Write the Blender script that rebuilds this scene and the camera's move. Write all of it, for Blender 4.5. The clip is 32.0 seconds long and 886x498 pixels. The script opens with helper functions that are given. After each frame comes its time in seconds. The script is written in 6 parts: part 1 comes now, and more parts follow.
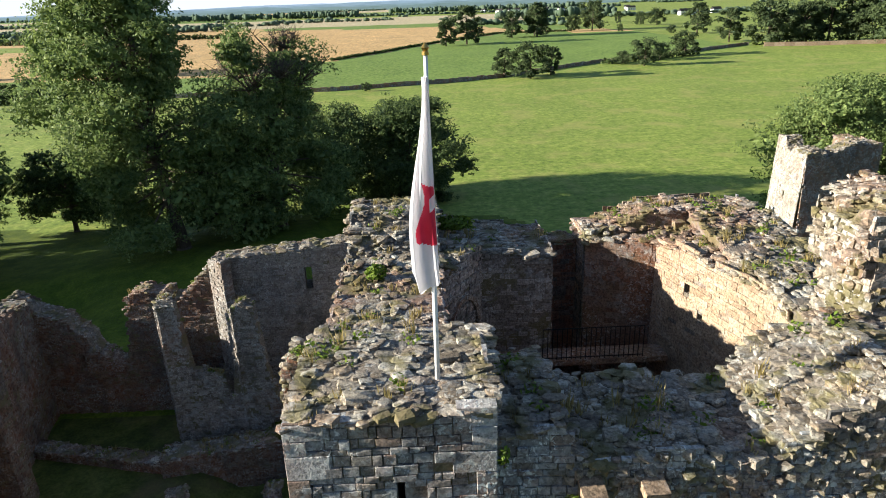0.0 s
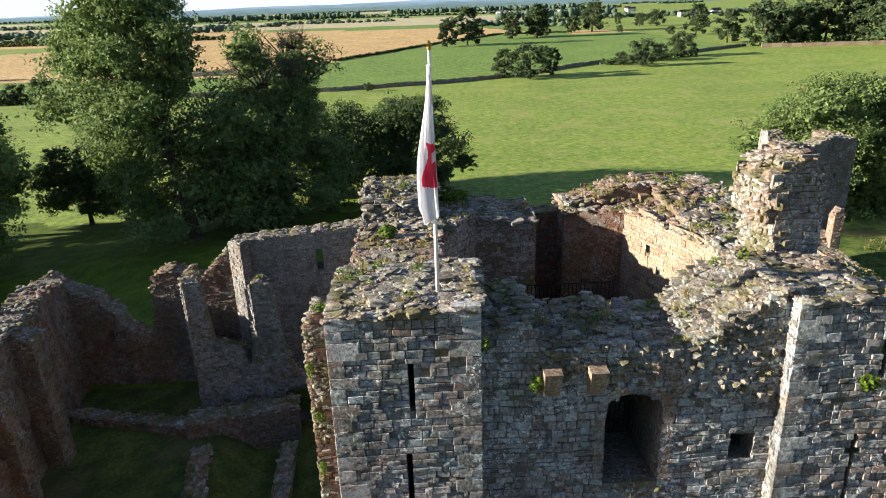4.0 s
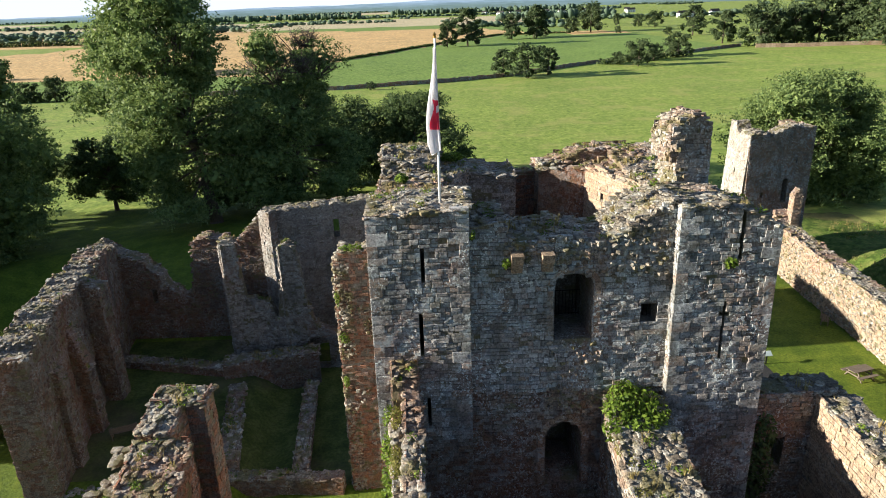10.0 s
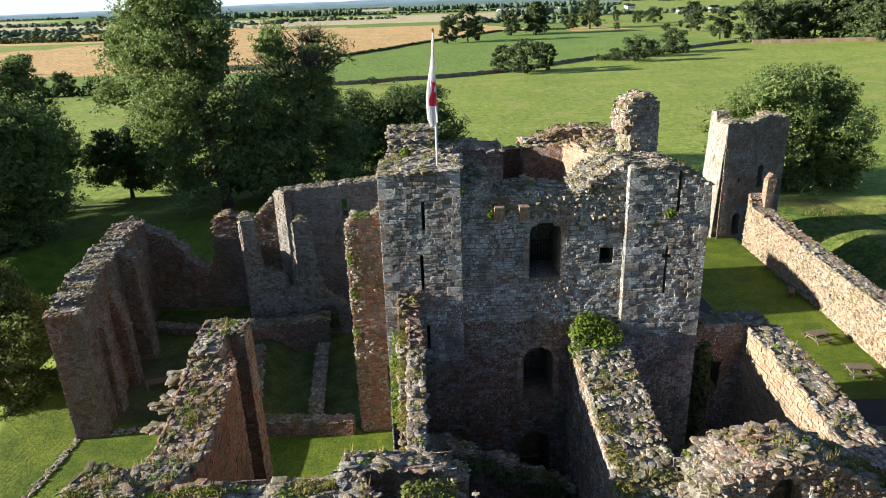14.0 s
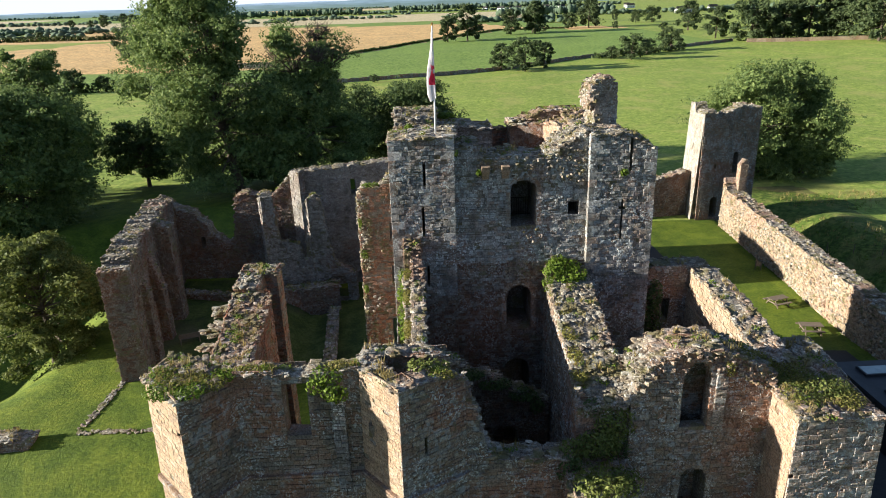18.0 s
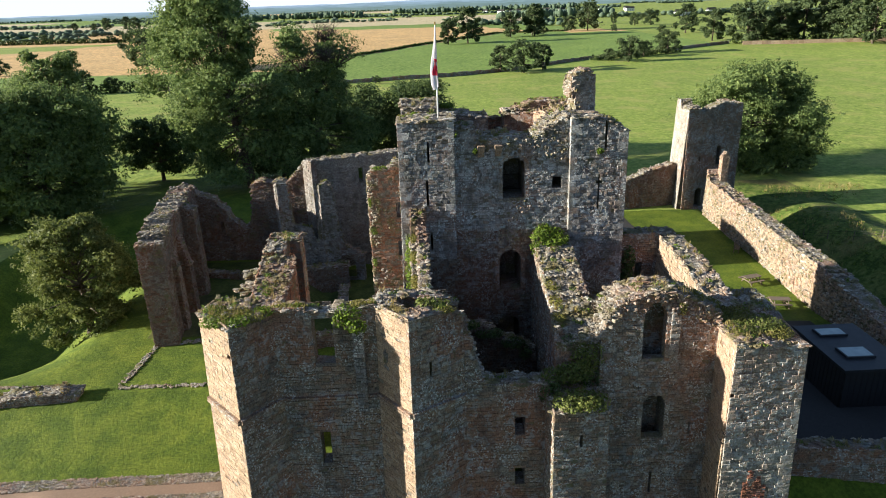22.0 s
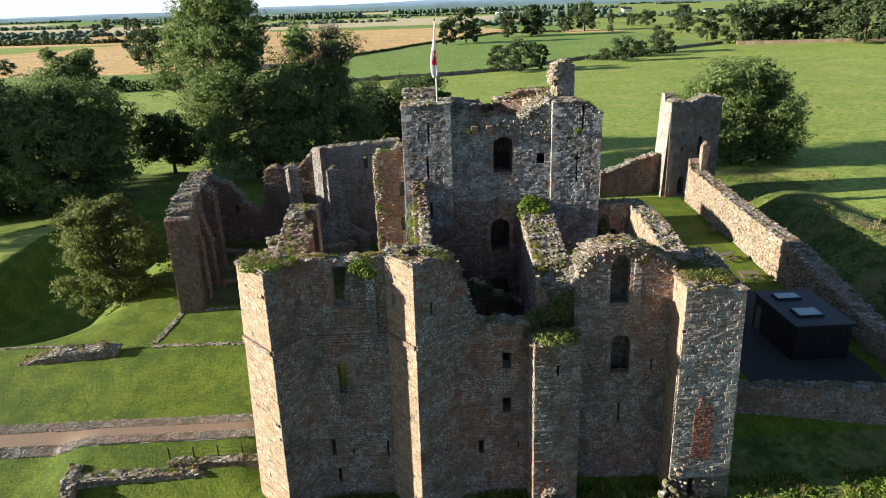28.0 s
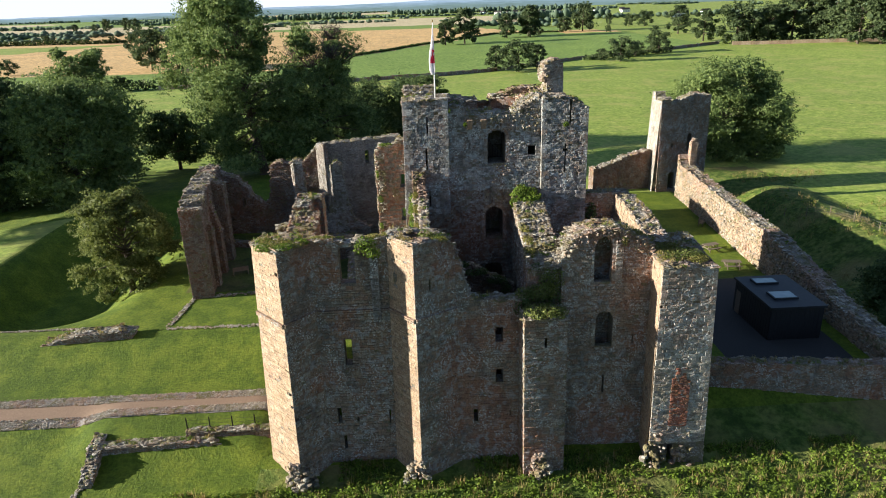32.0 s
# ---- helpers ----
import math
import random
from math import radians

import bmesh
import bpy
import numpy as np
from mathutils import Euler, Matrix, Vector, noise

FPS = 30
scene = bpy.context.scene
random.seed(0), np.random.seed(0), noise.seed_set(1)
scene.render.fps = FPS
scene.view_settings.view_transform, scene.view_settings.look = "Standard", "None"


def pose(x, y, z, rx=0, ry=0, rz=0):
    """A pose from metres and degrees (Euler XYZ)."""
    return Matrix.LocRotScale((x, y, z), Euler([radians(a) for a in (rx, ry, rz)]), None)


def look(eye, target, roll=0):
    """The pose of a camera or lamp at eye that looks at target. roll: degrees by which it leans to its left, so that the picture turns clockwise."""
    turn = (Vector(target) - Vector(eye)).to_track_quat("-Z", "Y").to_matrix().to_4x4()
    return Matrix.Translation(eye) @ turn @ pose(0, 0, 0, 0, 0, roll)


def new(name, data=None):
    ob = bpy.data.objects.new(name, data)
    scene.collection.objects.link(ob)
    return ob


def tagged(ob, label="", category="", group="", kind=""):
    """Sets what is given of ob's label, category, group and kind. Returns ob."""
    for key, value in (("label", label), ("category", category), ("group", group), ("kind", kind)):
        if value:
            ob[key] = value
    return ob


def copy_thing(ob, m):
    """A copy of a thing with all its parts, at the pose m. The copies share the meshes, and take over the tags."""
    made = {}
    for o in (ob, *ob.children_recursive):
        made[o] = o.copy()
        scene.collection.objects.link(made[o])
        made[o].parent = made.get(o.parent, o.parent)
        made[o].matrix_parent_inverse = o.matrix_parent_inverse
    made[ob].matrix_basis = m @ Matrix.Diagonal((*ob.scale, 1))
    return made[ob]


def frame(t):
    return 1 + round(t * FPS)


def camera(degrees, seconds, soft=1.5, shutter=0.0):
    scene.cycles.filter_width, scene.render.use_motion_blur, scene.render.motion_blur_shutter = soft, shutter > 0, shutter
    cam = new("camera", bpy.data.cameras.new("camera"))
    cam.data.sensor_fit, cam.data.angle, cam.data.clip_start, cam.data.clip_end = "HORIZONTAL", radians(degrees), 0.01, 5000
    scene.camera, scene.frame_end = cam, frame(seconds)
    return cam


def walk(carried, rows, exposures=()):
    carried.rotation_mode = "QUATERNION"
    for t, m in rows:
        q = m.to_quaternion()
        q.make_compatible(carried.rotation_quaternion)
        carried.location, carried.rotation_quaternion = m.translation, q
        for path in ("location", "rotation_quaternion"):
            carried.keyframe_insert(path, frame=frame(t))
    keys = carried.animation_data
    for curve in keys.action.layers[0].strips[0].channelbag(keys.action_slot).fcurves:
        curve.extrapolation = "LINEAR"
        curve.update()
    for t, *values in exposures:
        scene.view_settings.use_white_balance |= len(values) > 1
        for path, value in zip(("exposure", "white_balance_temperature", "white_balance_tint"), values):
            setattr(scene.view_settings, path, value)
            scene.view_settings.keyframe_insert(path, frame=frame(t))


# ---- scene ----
cam = camera(68.7, 32.0, soft=1.0)
PATH = [
    (0, (0.623, -8.378, 27.364), (0.679, -6.507, 26.66), -1.87),
    (1, (0.645, -9.411, 27.327), (0.699, -7.538, 26.625), -1.87),
    (2, (0.625, -10.29, 27.353), (0.678, -8.417, 26.653), -1.87),
    (3, (0.559, -11.161, 27.439), (0.613, -9.288, 26.738), -1.87),
    (6, (0.488, -14.657, 27.541), (0.539, -12.785, 26.84), -1.87),
    (7.5, (0.41, -16.378, 27.479), (0.46, -14.505, 26.78), -1.87),
    (9, (0.265, -18.228, 27.543), (0.317, -16.355, 26.845), -1.87),
    (11, (0.221, -20.803, 27.607), (0.273, -18.93, 26.907), -1.87),
    (13, (0.294, -23.526, 27.687), (0.342, -21.655, 26.983), -1.87),
    (14.5, (0.132, -25.724, 27.76), (0.183, -23.855, 27.05), -1.87),
    (17, (0.136, -29.839, 27.709), (0.185, -27.971, 26.996), -1.87),
    (18, (0.08, -31.57, 27.724), (0.129, -29.701, 27.014), -1.87),
    (19, (0.017, -33.033, 27.645), (0.065, -31.163, 26.938), -1.87),
    (20, (-0.146, -34.553, 27.704), (-0.096, -32.683, 26.998), -1.87),
    (21, (-0.136, -35.91, 27.661), (-0.088, -34.038, 26.959), -1.87),
    (22, (-0.186, -37.179, 27.693), (-0.138, -35.307, 26.991), -1.87),
    (23, (-0.2, -38.298, 27.66), (-0.152, -36.425, 26.959), -1.87),
    (24, (-0.26, -39.424, 27.654), (-0.211, -37.551, 26.954), -1.87),
    (25, (-0.294, -40.408, 27.647), (-0.244, -38.535, 26.947), -1.87),
    (28, (-0.396, -43.286, 27.573), (-0.344, -41.413, 26.873), -1.87),
    (29, (-0.392, -44.18, 27.577), (-0.341, -42.307, 26.878), -1.87),
    (30, (-0.401, -45.062, 27.619), (-0.348, -43.189, 26.919), -1.87),
    (31, (-0.394, -45.906, 27.658), (-0.341, -44.033, 26.959), -1.87),
    (32, (-0.434, -46.736, 27.698), (-0.379, -44.863, 26.999), -1.87),
]
walk(cam, [(t, look(eye, target, roll)) for t, eye, target, roll in PATH], exposures=((0.0, 1.5, 5680.0, 8.0), (32.0, 1.5, 5680.0, 8.0)))


# ---- light and sky ----
SUN = Vector((-0.960, -0.050, 0.270)).normalized()
world = bpy.data.worlds.new("sky")
scene.world = world
world.use_nodes = True
sky = world.node_tree.nodes.new("ShaderNodeTexSky")
sky.sky_type = "NISHITA"
sky.sun_disc = False
sky.sun_elevation = math.asin(SUN.z)
sky.sun_rotation = math.atan2(SUN.x, SUN.y)
sky.air_density, sky.dust_density, sky.ozone_density = 1.0, 1.3, 2.0
back = world.node_tree.nodes["Background"]
back.inputs["Strength"].default_value = 0.034
air = world.node_tree.nodes.new("ShaderNodeMix")
air.data_type = "RGBA"
air.inputs[0].default_value = 0.4
air.inputs[7].default_value = (2.9, 4.1, 6.4, 1)
world.node_tree.links.new(sky.outputs[0], air.inputs[6])
world.node_tree.links.new(air.outputs[2], back.inputs["Color"])
sun = new("sun", bpy.data.lights.new("sun", "SUN"))
sun.data.energy, sun.data.angle, sun.data.color = 5.4, radians(0.6), (1.0, 0.86, 0.66)
sun.matrix_world = look((0, 0, 0), -SUN)


# ---- materials ----
def ramp(nt, stops, source):
    r = nt.nodes.new("ShaderNodeValToRGB")
    el = r.color_ramp.elements
    while len(el) < len(stops):
        el.new(0.5)
    for e, (p, c) in zip(el, stops):
        e.position, e.color = p, (*c, 1)
    nt.links.new(source, r.inputs["Fac"])
    return r.outputs["Color"]


def noise_tex(nt, scale, detail=4.0, rough=0.6, distort=0.0, stretch=None):
    n = nt.nodes.new("ShaderNodeTexNoise")
    n.inputs["Scale"].default_value, n.inputs["Detail"].default_value = scale, detail
    n.inputs["Roughness"].default_value, n.inputs["Distortion"].default_value = rough, distort
    g = nt.nodes.new("ShaderNodeNewGeometry")
    if stretch:
        v = nt.nodes.new("ShaderNodeVectorMath")
        v.operation = "MULTIPLY"
        v.inputs[1].default_value = stretch
        nt.links.new(g.outputs["Position"], v.inputs[0])
        nt.links.new(v.outputs[0], n.inputs["Vector"])
    else:
        nt.links.new(g.outputs["Position"], n.inputs["Vector"])
    return n.outputs["Fac"]


def blend(nt, fac, a, b, mode="MIX"):
    m = nt.nodes.new("ShaderNodeMix")
    m.data_type, m.blend_type = "RGBA", mode
    for value, sock in ((fac, m.inputs[0]), (a, m.inputs[6]), (b, m.inputs[7])):
        if isinstance(value, (int, float)):
            sock.default_value = value
        elif isinstance(value, tuple):
            sock.default_value = (*value, 1)
        else:
            nt.links.new(value, sock)
    return m.outputs[2]


def steps(nt, source, lo, hi):
    m = nt.nodes.new("ShaderNodeMapRange")
    m.interpolation_type = "SMOOTHSTEP"
    m.inputs["From Min"].default_value, m.inputs["From Max"].default_value = lo, hi
    nt.links.new(source, m.inputs["Value"])
    return m.outputs["Result"]


def times(nt, a, b):
    m = nt.nodes.new("ShaderNodeMath")
    m.operation = "MULTIPLY"
    for v, sock in ((a, m.inputs[0]), (b, m.inputs[1])):
        if isinstance(v, (int, float)):
            sock.default_value = v
        else:
            nt.links.new(v, sock)
    return m.outputs[0]


def start_material(name, rough=0.9, spec=0.2):
    mat = bpy.data.materials.new(name)
    mat.use_nodes = True
    nt = mat.node_tree
    b = nt.nodes["Principled BSDF"]
    b.inputs["Roughness"].default_value = rough
    b.inputs["Specular IOR Level"].default_value = spec
    return mat, nt, b


def bumped(nt, b, height, strength, distance):
    n = nt.nodes.new("ShaderNodeBump")
    n.inputs["Strength"].default_value, n.inputs["Distance"].default_value = strength, distance
    nt.links.new(height, n.inputs["Height"])
    nt.links.new(n.outputs["Normal"], b.inputs["Normal"])


def stone_material(name, tones, lichen=0.45, stain=(0.30, 0.13, 0.075), stained=0.35, pieces="island", moss=0.15, sooty=0.6, relief=0.045):
    """Weathered masonry: each stone its own tone, broad stains, pale lichen crusts and spots, soot and thin moss."""
    mat, nt, b = start_material(name, 0.92, 0.15)
    if pieces == "island":
        r = nt.nodes.new("ShaderNodeNewGeometry").outputs["Random Per Island"]
    else:
        r = nt.nodes.new("ShaderNodeObjectInfo").outputs["Random"]
    n = len(tones)
    col = ramp(nt, [((i + 0.5) / n, c) for i, c in enumerate(tones)], r)
    broad = noise_tex(nt, 0.22, 3.0, 0.5)
    col = blend(nt, times(nt, steps(nt, broad, 0.50, 0.60), stained), col, stain)
    fine = noise_tex(nt, 14.0, 5.0, 0.65)
    col = blend(nt, 0.85, col, ramp(nt, [(0.36, (0.40, 0.39, 0.38)), (0.50, (0.93, 0.93, 0.93)), (0.64, (1.42, 1.40, 1.36))], fine), "MULTIPLY")
    patch = steps(nt, noise_tex(nt, 0.45, 4.0, 0.55), 0.38, 0.56)
    crust = times(nt, steps(nt, noise_tex(nt, 2.6, 6.0, 0.65, 0.4), 0.50, 0.60), patch)
    col = blend(nt, times(nt, crust, lichen * 0.6), col, (0.42, 0.47, 0.48))
    specks = times(nt, steps(nt, noise_tex(nt, 10.0, 4.0, 0.6, 0.6), 0.555, 0.585), steps(nt, noise_tex(nt, 0.8, 3.0, 0.5), 0.42, 0.58))
    col = blend(nt, times(nt, specks, min(1.0, lichen * 0.95)), col, (0.66, 0.68, 0.65))
    soot = times(nt, steps(nt, noise_tex(nt, 0.9, 6.0, 0.65, 0.0, (1, 1, 0.45)), 0.52, 0.62), sooty * 0.8)
    col = blend(nt, soot, col, (0.075, 0.07, 0.066))
    pits = steps(nt, noise_tex(nt, 8.0, 4.0, 0.6, 0.3), 0.40, 0.35)
    col = blend(nt, times(nt, pits, 0.6), col, (0.05, 0.045, 0.04))
    mossy = times(nt, steps(nt, noise_tex(nt, 1.1, 5.0, 0.6), 0.50, 0.60), moss)
    col = blend(nt, mossy, col, (0.135, 0.12, 0.045))
    nt.links.new(col, b.inputs["Base Color"])
    bumped(nt, b, noise_tex(nt, 16.0, 5.0, 0.65), 0.9, relief)
    return mat


def plain_material(name, lo, hi, scale=6.0, rough=0.8, metal=0.0, bump=0.0, stretch=None):
    mat, nt, b = start_material(name, rough, 0.3)
    b.inputs["Metallic"].default_value = metal
    f = noise_tex(nt, scale, 5.0, 0.65, 0.0, stretch)
    nt.links.new(ramp(nt, [(0.3, lo), (0.7, hi)], f), b.inputs["Base Color"])
    if bump:
        bumped(nt, b, f, 0.6, bump)
    return mat


def leaf_material(name, dark, light, shine=0.62):
    mat, nt, b = start_material(name, shine, 0.2)
    r = nt.nodes.new("ShaderNodeNewGeometry").outputs["Random Per Island"]
    col = ramp(nt, [(0.1, dark), (0.9, light)], r)
    col = blend(nt, 0.6, col, ramp(nt, [(0.3, (0.55, 0.6, 0.5)), (0.7, (1.2, 1.15, 1.0))], noise_tex(nt, 0.35, 3.0)), "MULTIPLY")
    nt.links.new(col, b.inputs["Base Color"])
    t = nt.nodes.new("ShaderNodeBsdfTranslucent")
    nt.links.new(col, t.inputs["Color"])
    mix = nt.nodes.new("ShaderNodeMixShader")
    mix.inputs[0].default_value = 0.38
    nt.links.new(b.outputs[0], mix.inputs[1])
    nt.links.new(t.outputs[0], mix.inputs[2])
    nt.links.new(mix.outputs[0], nt.nodes["Material Output"].inputs["Surface"])
    return mat


def grass_material(name, dark, mid, light, fine=3.0, bump=0.05, dry=(0.22, 0.17, 0.06), dryness=0.0):
    mat, nt, b = start_material(name, 0.85, 0.2)
    f1, f2, f3 = noise_tex(nt, 0.035, 3.0), noise_tex(nt, 0.5, 4.0, 0.65), noise_tex(nt, fine, 5.0, 0.7)
    col = ramp(nt, [(0.40, dark), (0.5, mid), (0.61, light)], f2)
    col = blend(nt, 0.5, col, ramp(nt, [(0.3, (0.72, 0.75, 0.7)), (0.7, (1.2, 1.15, 1.05))], f1), "MULTIPLY")
    col = blend(nt, 0.6, col, ramp(nt, [(0.38, (0.45, 0.5, 0.4)), (0.62, (1.42, 1.36, 1.25))], f3), "MULTIPLY")
    if dryness:
        col = blend(nt, times(nt, steps(nt, noise_tex(nt, 0.09, 4.0), 0.5, 0.64), dryness), col, dry)
    nt.links.new(col, b.inputs["Base Color"])
    bumped(nt, b, f3, 0.8, bump)
    return mat


GREYS = [(0.155, 0.15, 0.14), (0.26, 0.25, 0.235), (0.305, 0.265, 0.23), (0.225, 0.225, 0.22), (0.385, 0.375, 0.36), (0.245, 0.195, 0.16), (0.35, 0.345, 0.335), (0.195, 0.19, 0.18), (0.45, 0.45, 0.44), (0.27, 0.21, 0.17)]
PALES = [(0.29, 0.265, 0.225), (0.39, 0.355, 0.30), (0.34, 0.30, 0.245), (0.43, 0.395, 0.34), (0.30, 0.24, 0.185), (0.375, 0.35, 0.305), (0.245, 0.215, 0.18)]
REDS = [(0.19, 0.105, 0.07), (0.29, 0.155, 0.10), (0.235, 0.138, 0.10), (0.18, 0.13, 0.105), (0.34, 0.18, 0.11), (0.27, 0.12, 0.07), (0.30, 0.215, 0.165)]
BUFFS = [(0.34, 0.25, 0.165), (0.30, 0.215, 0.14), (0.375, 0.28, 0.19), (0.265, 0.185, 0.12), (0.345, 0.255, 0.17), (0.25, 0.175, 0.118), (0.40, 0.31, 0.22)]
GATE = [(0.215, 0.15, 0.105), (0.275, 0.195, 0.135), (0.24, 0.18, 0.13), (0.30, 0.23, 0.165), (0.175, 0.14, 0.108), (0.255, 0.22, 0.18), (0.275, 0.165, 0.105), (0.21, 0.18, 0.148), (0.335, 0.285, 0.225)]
SHADED = [(0.125, 0.082, 0.06), (0.195, 0.125, 0.085), (0.16, 0.112, 0.082), (0.225, 0.165, 0.12), (0.145, 0.08, 0.052), (0.19, 0.15, 0.12)]
CHAPELS = [(0.26, 0.235, 0.21), (0.33, 0.30, 0.265), (0.29, 0.255, 0.22), (0.22, 0.195, 0.175), (0.37, 0.335, 0.295)]


def stone_pair(name, tones, *args, **more):
    """The same stone twice: for joined masonry, and for stones that are objects of their own."""
    return stone_material(name + "_masonry", tones, *args, **more), stone_material(name + "_block", tones, *args, pieces="object", **more)


M_KEEP, M_KEEP_ONE = stone_pair("keep_stone", GREYS, 1.0, stained=0.3)
# Browner lower stone, darkened too for the shade between keep and gatehouse.
M_KEEP_LOW = stone_material("keep_lower_stone", SHADED + [(0.24, 0.205, 0.175), (0.26, 0.235, 0.21)], 0.45, (0.22, 0.10, 0.06), 0.5, sooty=0.5, moss=0.1)
M_GATE, M_GATE_ONE = stone_pair("gatehouse_stone", GATE, 0.75, (0.31, 0.145, 0.085), stained=0.6, sooty=0.45, moss=0.08)
M_PALE, M_PALE_ONE = stone_pair("turret_stone", PALES, 0.8, stained=0.25, sooty=0.35, moss=0.12)
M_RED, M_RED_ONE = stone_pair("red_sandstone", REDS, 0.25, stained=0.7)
# Darker, browner stone for walls in shade: the shade is in its colour.
M_SHADED, M_SHADED_ONE = stone_pair("shaded_stone", SHADED, 0.35, (0.22, 0.095, 0.05), 0.5, sooty=0.6, moss=0.12)
M_CHAPEL, M_CHAPEL_ONE = stone_pair("chapel_stone", CHAPELS, 0.5, (0.26, 0.15, 0.10), 0.3, sooty=0.5, moss=0.1)
# Also used on sun-facing walls and turret sides, lighter to carry the sunlight.
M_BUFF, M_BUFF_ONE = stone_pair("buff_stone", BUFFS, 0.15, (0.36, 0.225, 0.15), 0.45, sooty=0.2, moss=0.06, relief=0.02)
M_RUBBLE = stone_material("rubble_stone", [(0.16, 0.13, 0.095), (0.28, 0.24, 0.18), (0.36, 0.315, 0.24), (0.22, 0.18, 0.13), (0.31, 0.245, 0.17), (0.29, 0.265, 0.22), (0.18, 0.145, 0.105), (0.43, 0.40, 0.33)], 0.35, moss=0.75, sooty=0.45)
M_CORE = stone_material("wall_core", [(0.15, 0.13, 0.105), (0.185, 0.16, 0.13), (0.165, 0.14, 0.115)], 0.35, moss=0.6, sooty=0.4)
M_BRICK = stone_material("red_brick", [(0.30, 0.12, 0.075), (0.25, 0.10, 0.065), (0.34, 0.15, 0.095), (0.21, 0.10, 0.07)], 0.1, sooty=0.3)
M_HEDGE = leaf_material("hedge_leaves", (0.04, 0.065, 0.02), (0.10, 0.13, 0.04))
M_PASTURE = grass_material("pasture_grass", (0.17, 0.235, 0.042), (0.215, 0.28, 0.052), (0.27, 0.32, 0.072), 1.2, 0.08, (0.32, 0.30, 0.09), 0.5)
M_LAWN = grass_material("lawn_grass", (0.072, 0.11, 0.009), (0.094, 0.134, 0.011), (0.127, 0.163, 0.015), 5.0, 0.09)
# Worn turf with brown patches, its green darkened for the shade between the walls.
M_COURT = grass_material("worn_shaded_turf", (0.045, 0.06, 0.014), (0.07, 0.09, 0.018), (0.10, 0.115, 0.03), 5.0, 0.05, (0.13, 0.09, 0.06), 0.5)
M_ROUGH = grass_material("rough_grass", (0.055, 0.09, 0.014), (0.085, 0.125, 0.022), (0.135, 0.155, 0.04), 2.0, 0.25, (0.24, 0.18, 0.08), 0.55)
M_WHEAT = grass_material("ripe_wheat", (0.46, 0.30, 0.135), (0.54, 0.36, 0.17), (0.60, 0.42, 0.21), 0.4, 0.05)
M_STUBBLE = grass_material("stubble_field", (0.44, 0.37, 0.235), (0.49, 0.415, 0.275), (0.54, 0.465, 0.32), 0.4, 0.05)
M_MEADOW = grass_material("light_meadow", (0.13, 0.20, 0.04), (0.16, 0.24, 0.05), (0.21, 0.28, 0.07), 0.8, 0.05)
M_PATH = plain_material("path_gravel", (0.19, 0.128, 0.085), (0.27, 0.185, 0.125), 9.0, 0.9, 0.0, 0.02)
M_GRAVEL = plain_material("grey_gravel", (0.16, 0.14, 0.125), (0.42, 0.38, 0.34), 16.0, 0.9, 0.0, 0.05)
M_TARMAC = plain_material("dark_paving", (0.024, 0.023, 0.022), (0.05, 0.046, 0.043), 12.0, 0.9, 0.0, 0.01)
M_FAR = plain_material("hazy_woodland", (0.072, 0.105, 0.066), (0.092, 0.128, 0.08), 0.2, 1.0)
M_FIELD = leaf_material("hedgerow_leaves", (0.065, 0.095, 0.045), (0.115, 0.15, 0.065), 0.75)
M_LEAF = leaf_material("oak_leaves", (0.115, 0.17, 0.06), (0.25, 0.315, 0.105))
M_LEAF_PALE = leaf_material("willow_leaves", (0.10, 0.125, 0.03), (0.24, 0.27, 0.08))
M_LEAF_DARK = leaf_material("sycamore_leaves", (0.065, 0.10, 0.04), (0.15, 0.20, 0.07))
M_IVY = leaf_material("ivy_leaves", (0.075, 0.12, 0.014), (0.20, 0.28, 0.035))
M_MOSS = leaf_material("yellow_moss", (0.13, 0.13, 0.03), (0.27, 0.25, 0.075), 0.8)
M_DRY = leaf_material("dry_grass", (0.22, 0.17, 0.06), (0.42, 0.34, 0.15), 0.7)
M_BARK = plain_material("bark", (0.07, 0.055, 0.04), (0.15, 0.12, 0.09), 4.0, 0.95, 0.0, 0.05, (1, 1, 0.2))
M_WHITE = plain_material("white_paint", (0.72, 0.72, 0.70), (0.82, 0.82, 0.80), 5.0, 0.35)
def cloth_material(name, lo, hi):
    """Thin cloth that lets some light through."""
    mat = plain_material(name, lo, hi, 3.0, 0.8)
    nt = mat.node_tree
    b = nt.nodes["Principled BSDF"]
    t = nt.nodes.new("ShaderNodeBsdfTranslucent")
    nt.links.new(b.inputs["Base Color"].links[0].from_socket, t.inputs["Color"])
    mix = nt.nodes.new("ShaderNodeMixShader")
    mix.inputs[0].default_value = 0.5
    nt.links.new(b.outputs[0], mix.inputs[1])
    nt.links.new(t.outputs[0], mix.inputs[2])
    nt.links.new(mix.outputs[0], nt.nodes["Material Output"].inputs["Surface"])
    return mat


M_CLOTH = cloth_material("white_flag_cloth", (0.74, 0.72, 0.74), (0.82, 0.80, 0.82))
M_CLOTH_RED = cloth_material("red_flag_cloth", (0.62, 0.03, 0.07), (0.72, 0.05, 0.10))
M_IRON = plain_material("black_iron", (0.012, 0.012, 0.013), (0.03, 0.028, 0.027), 8.0, 0.5, 0.6)
M_WOOD = plain_material("weathered_wood", (0.11, 0.082, 0.06), (0.20, 0.16, 0.12), 5.0, 0.85, 0.0, 0.01, (0.3, 6, 6))
M_HUT = plain_material("black_timber_cladding", (0.012, 0.012, 0.013), (0.03, 0.028, 0.027), 4.0, 0.6, 0.0, 0.01, (6, 6, 0.3))
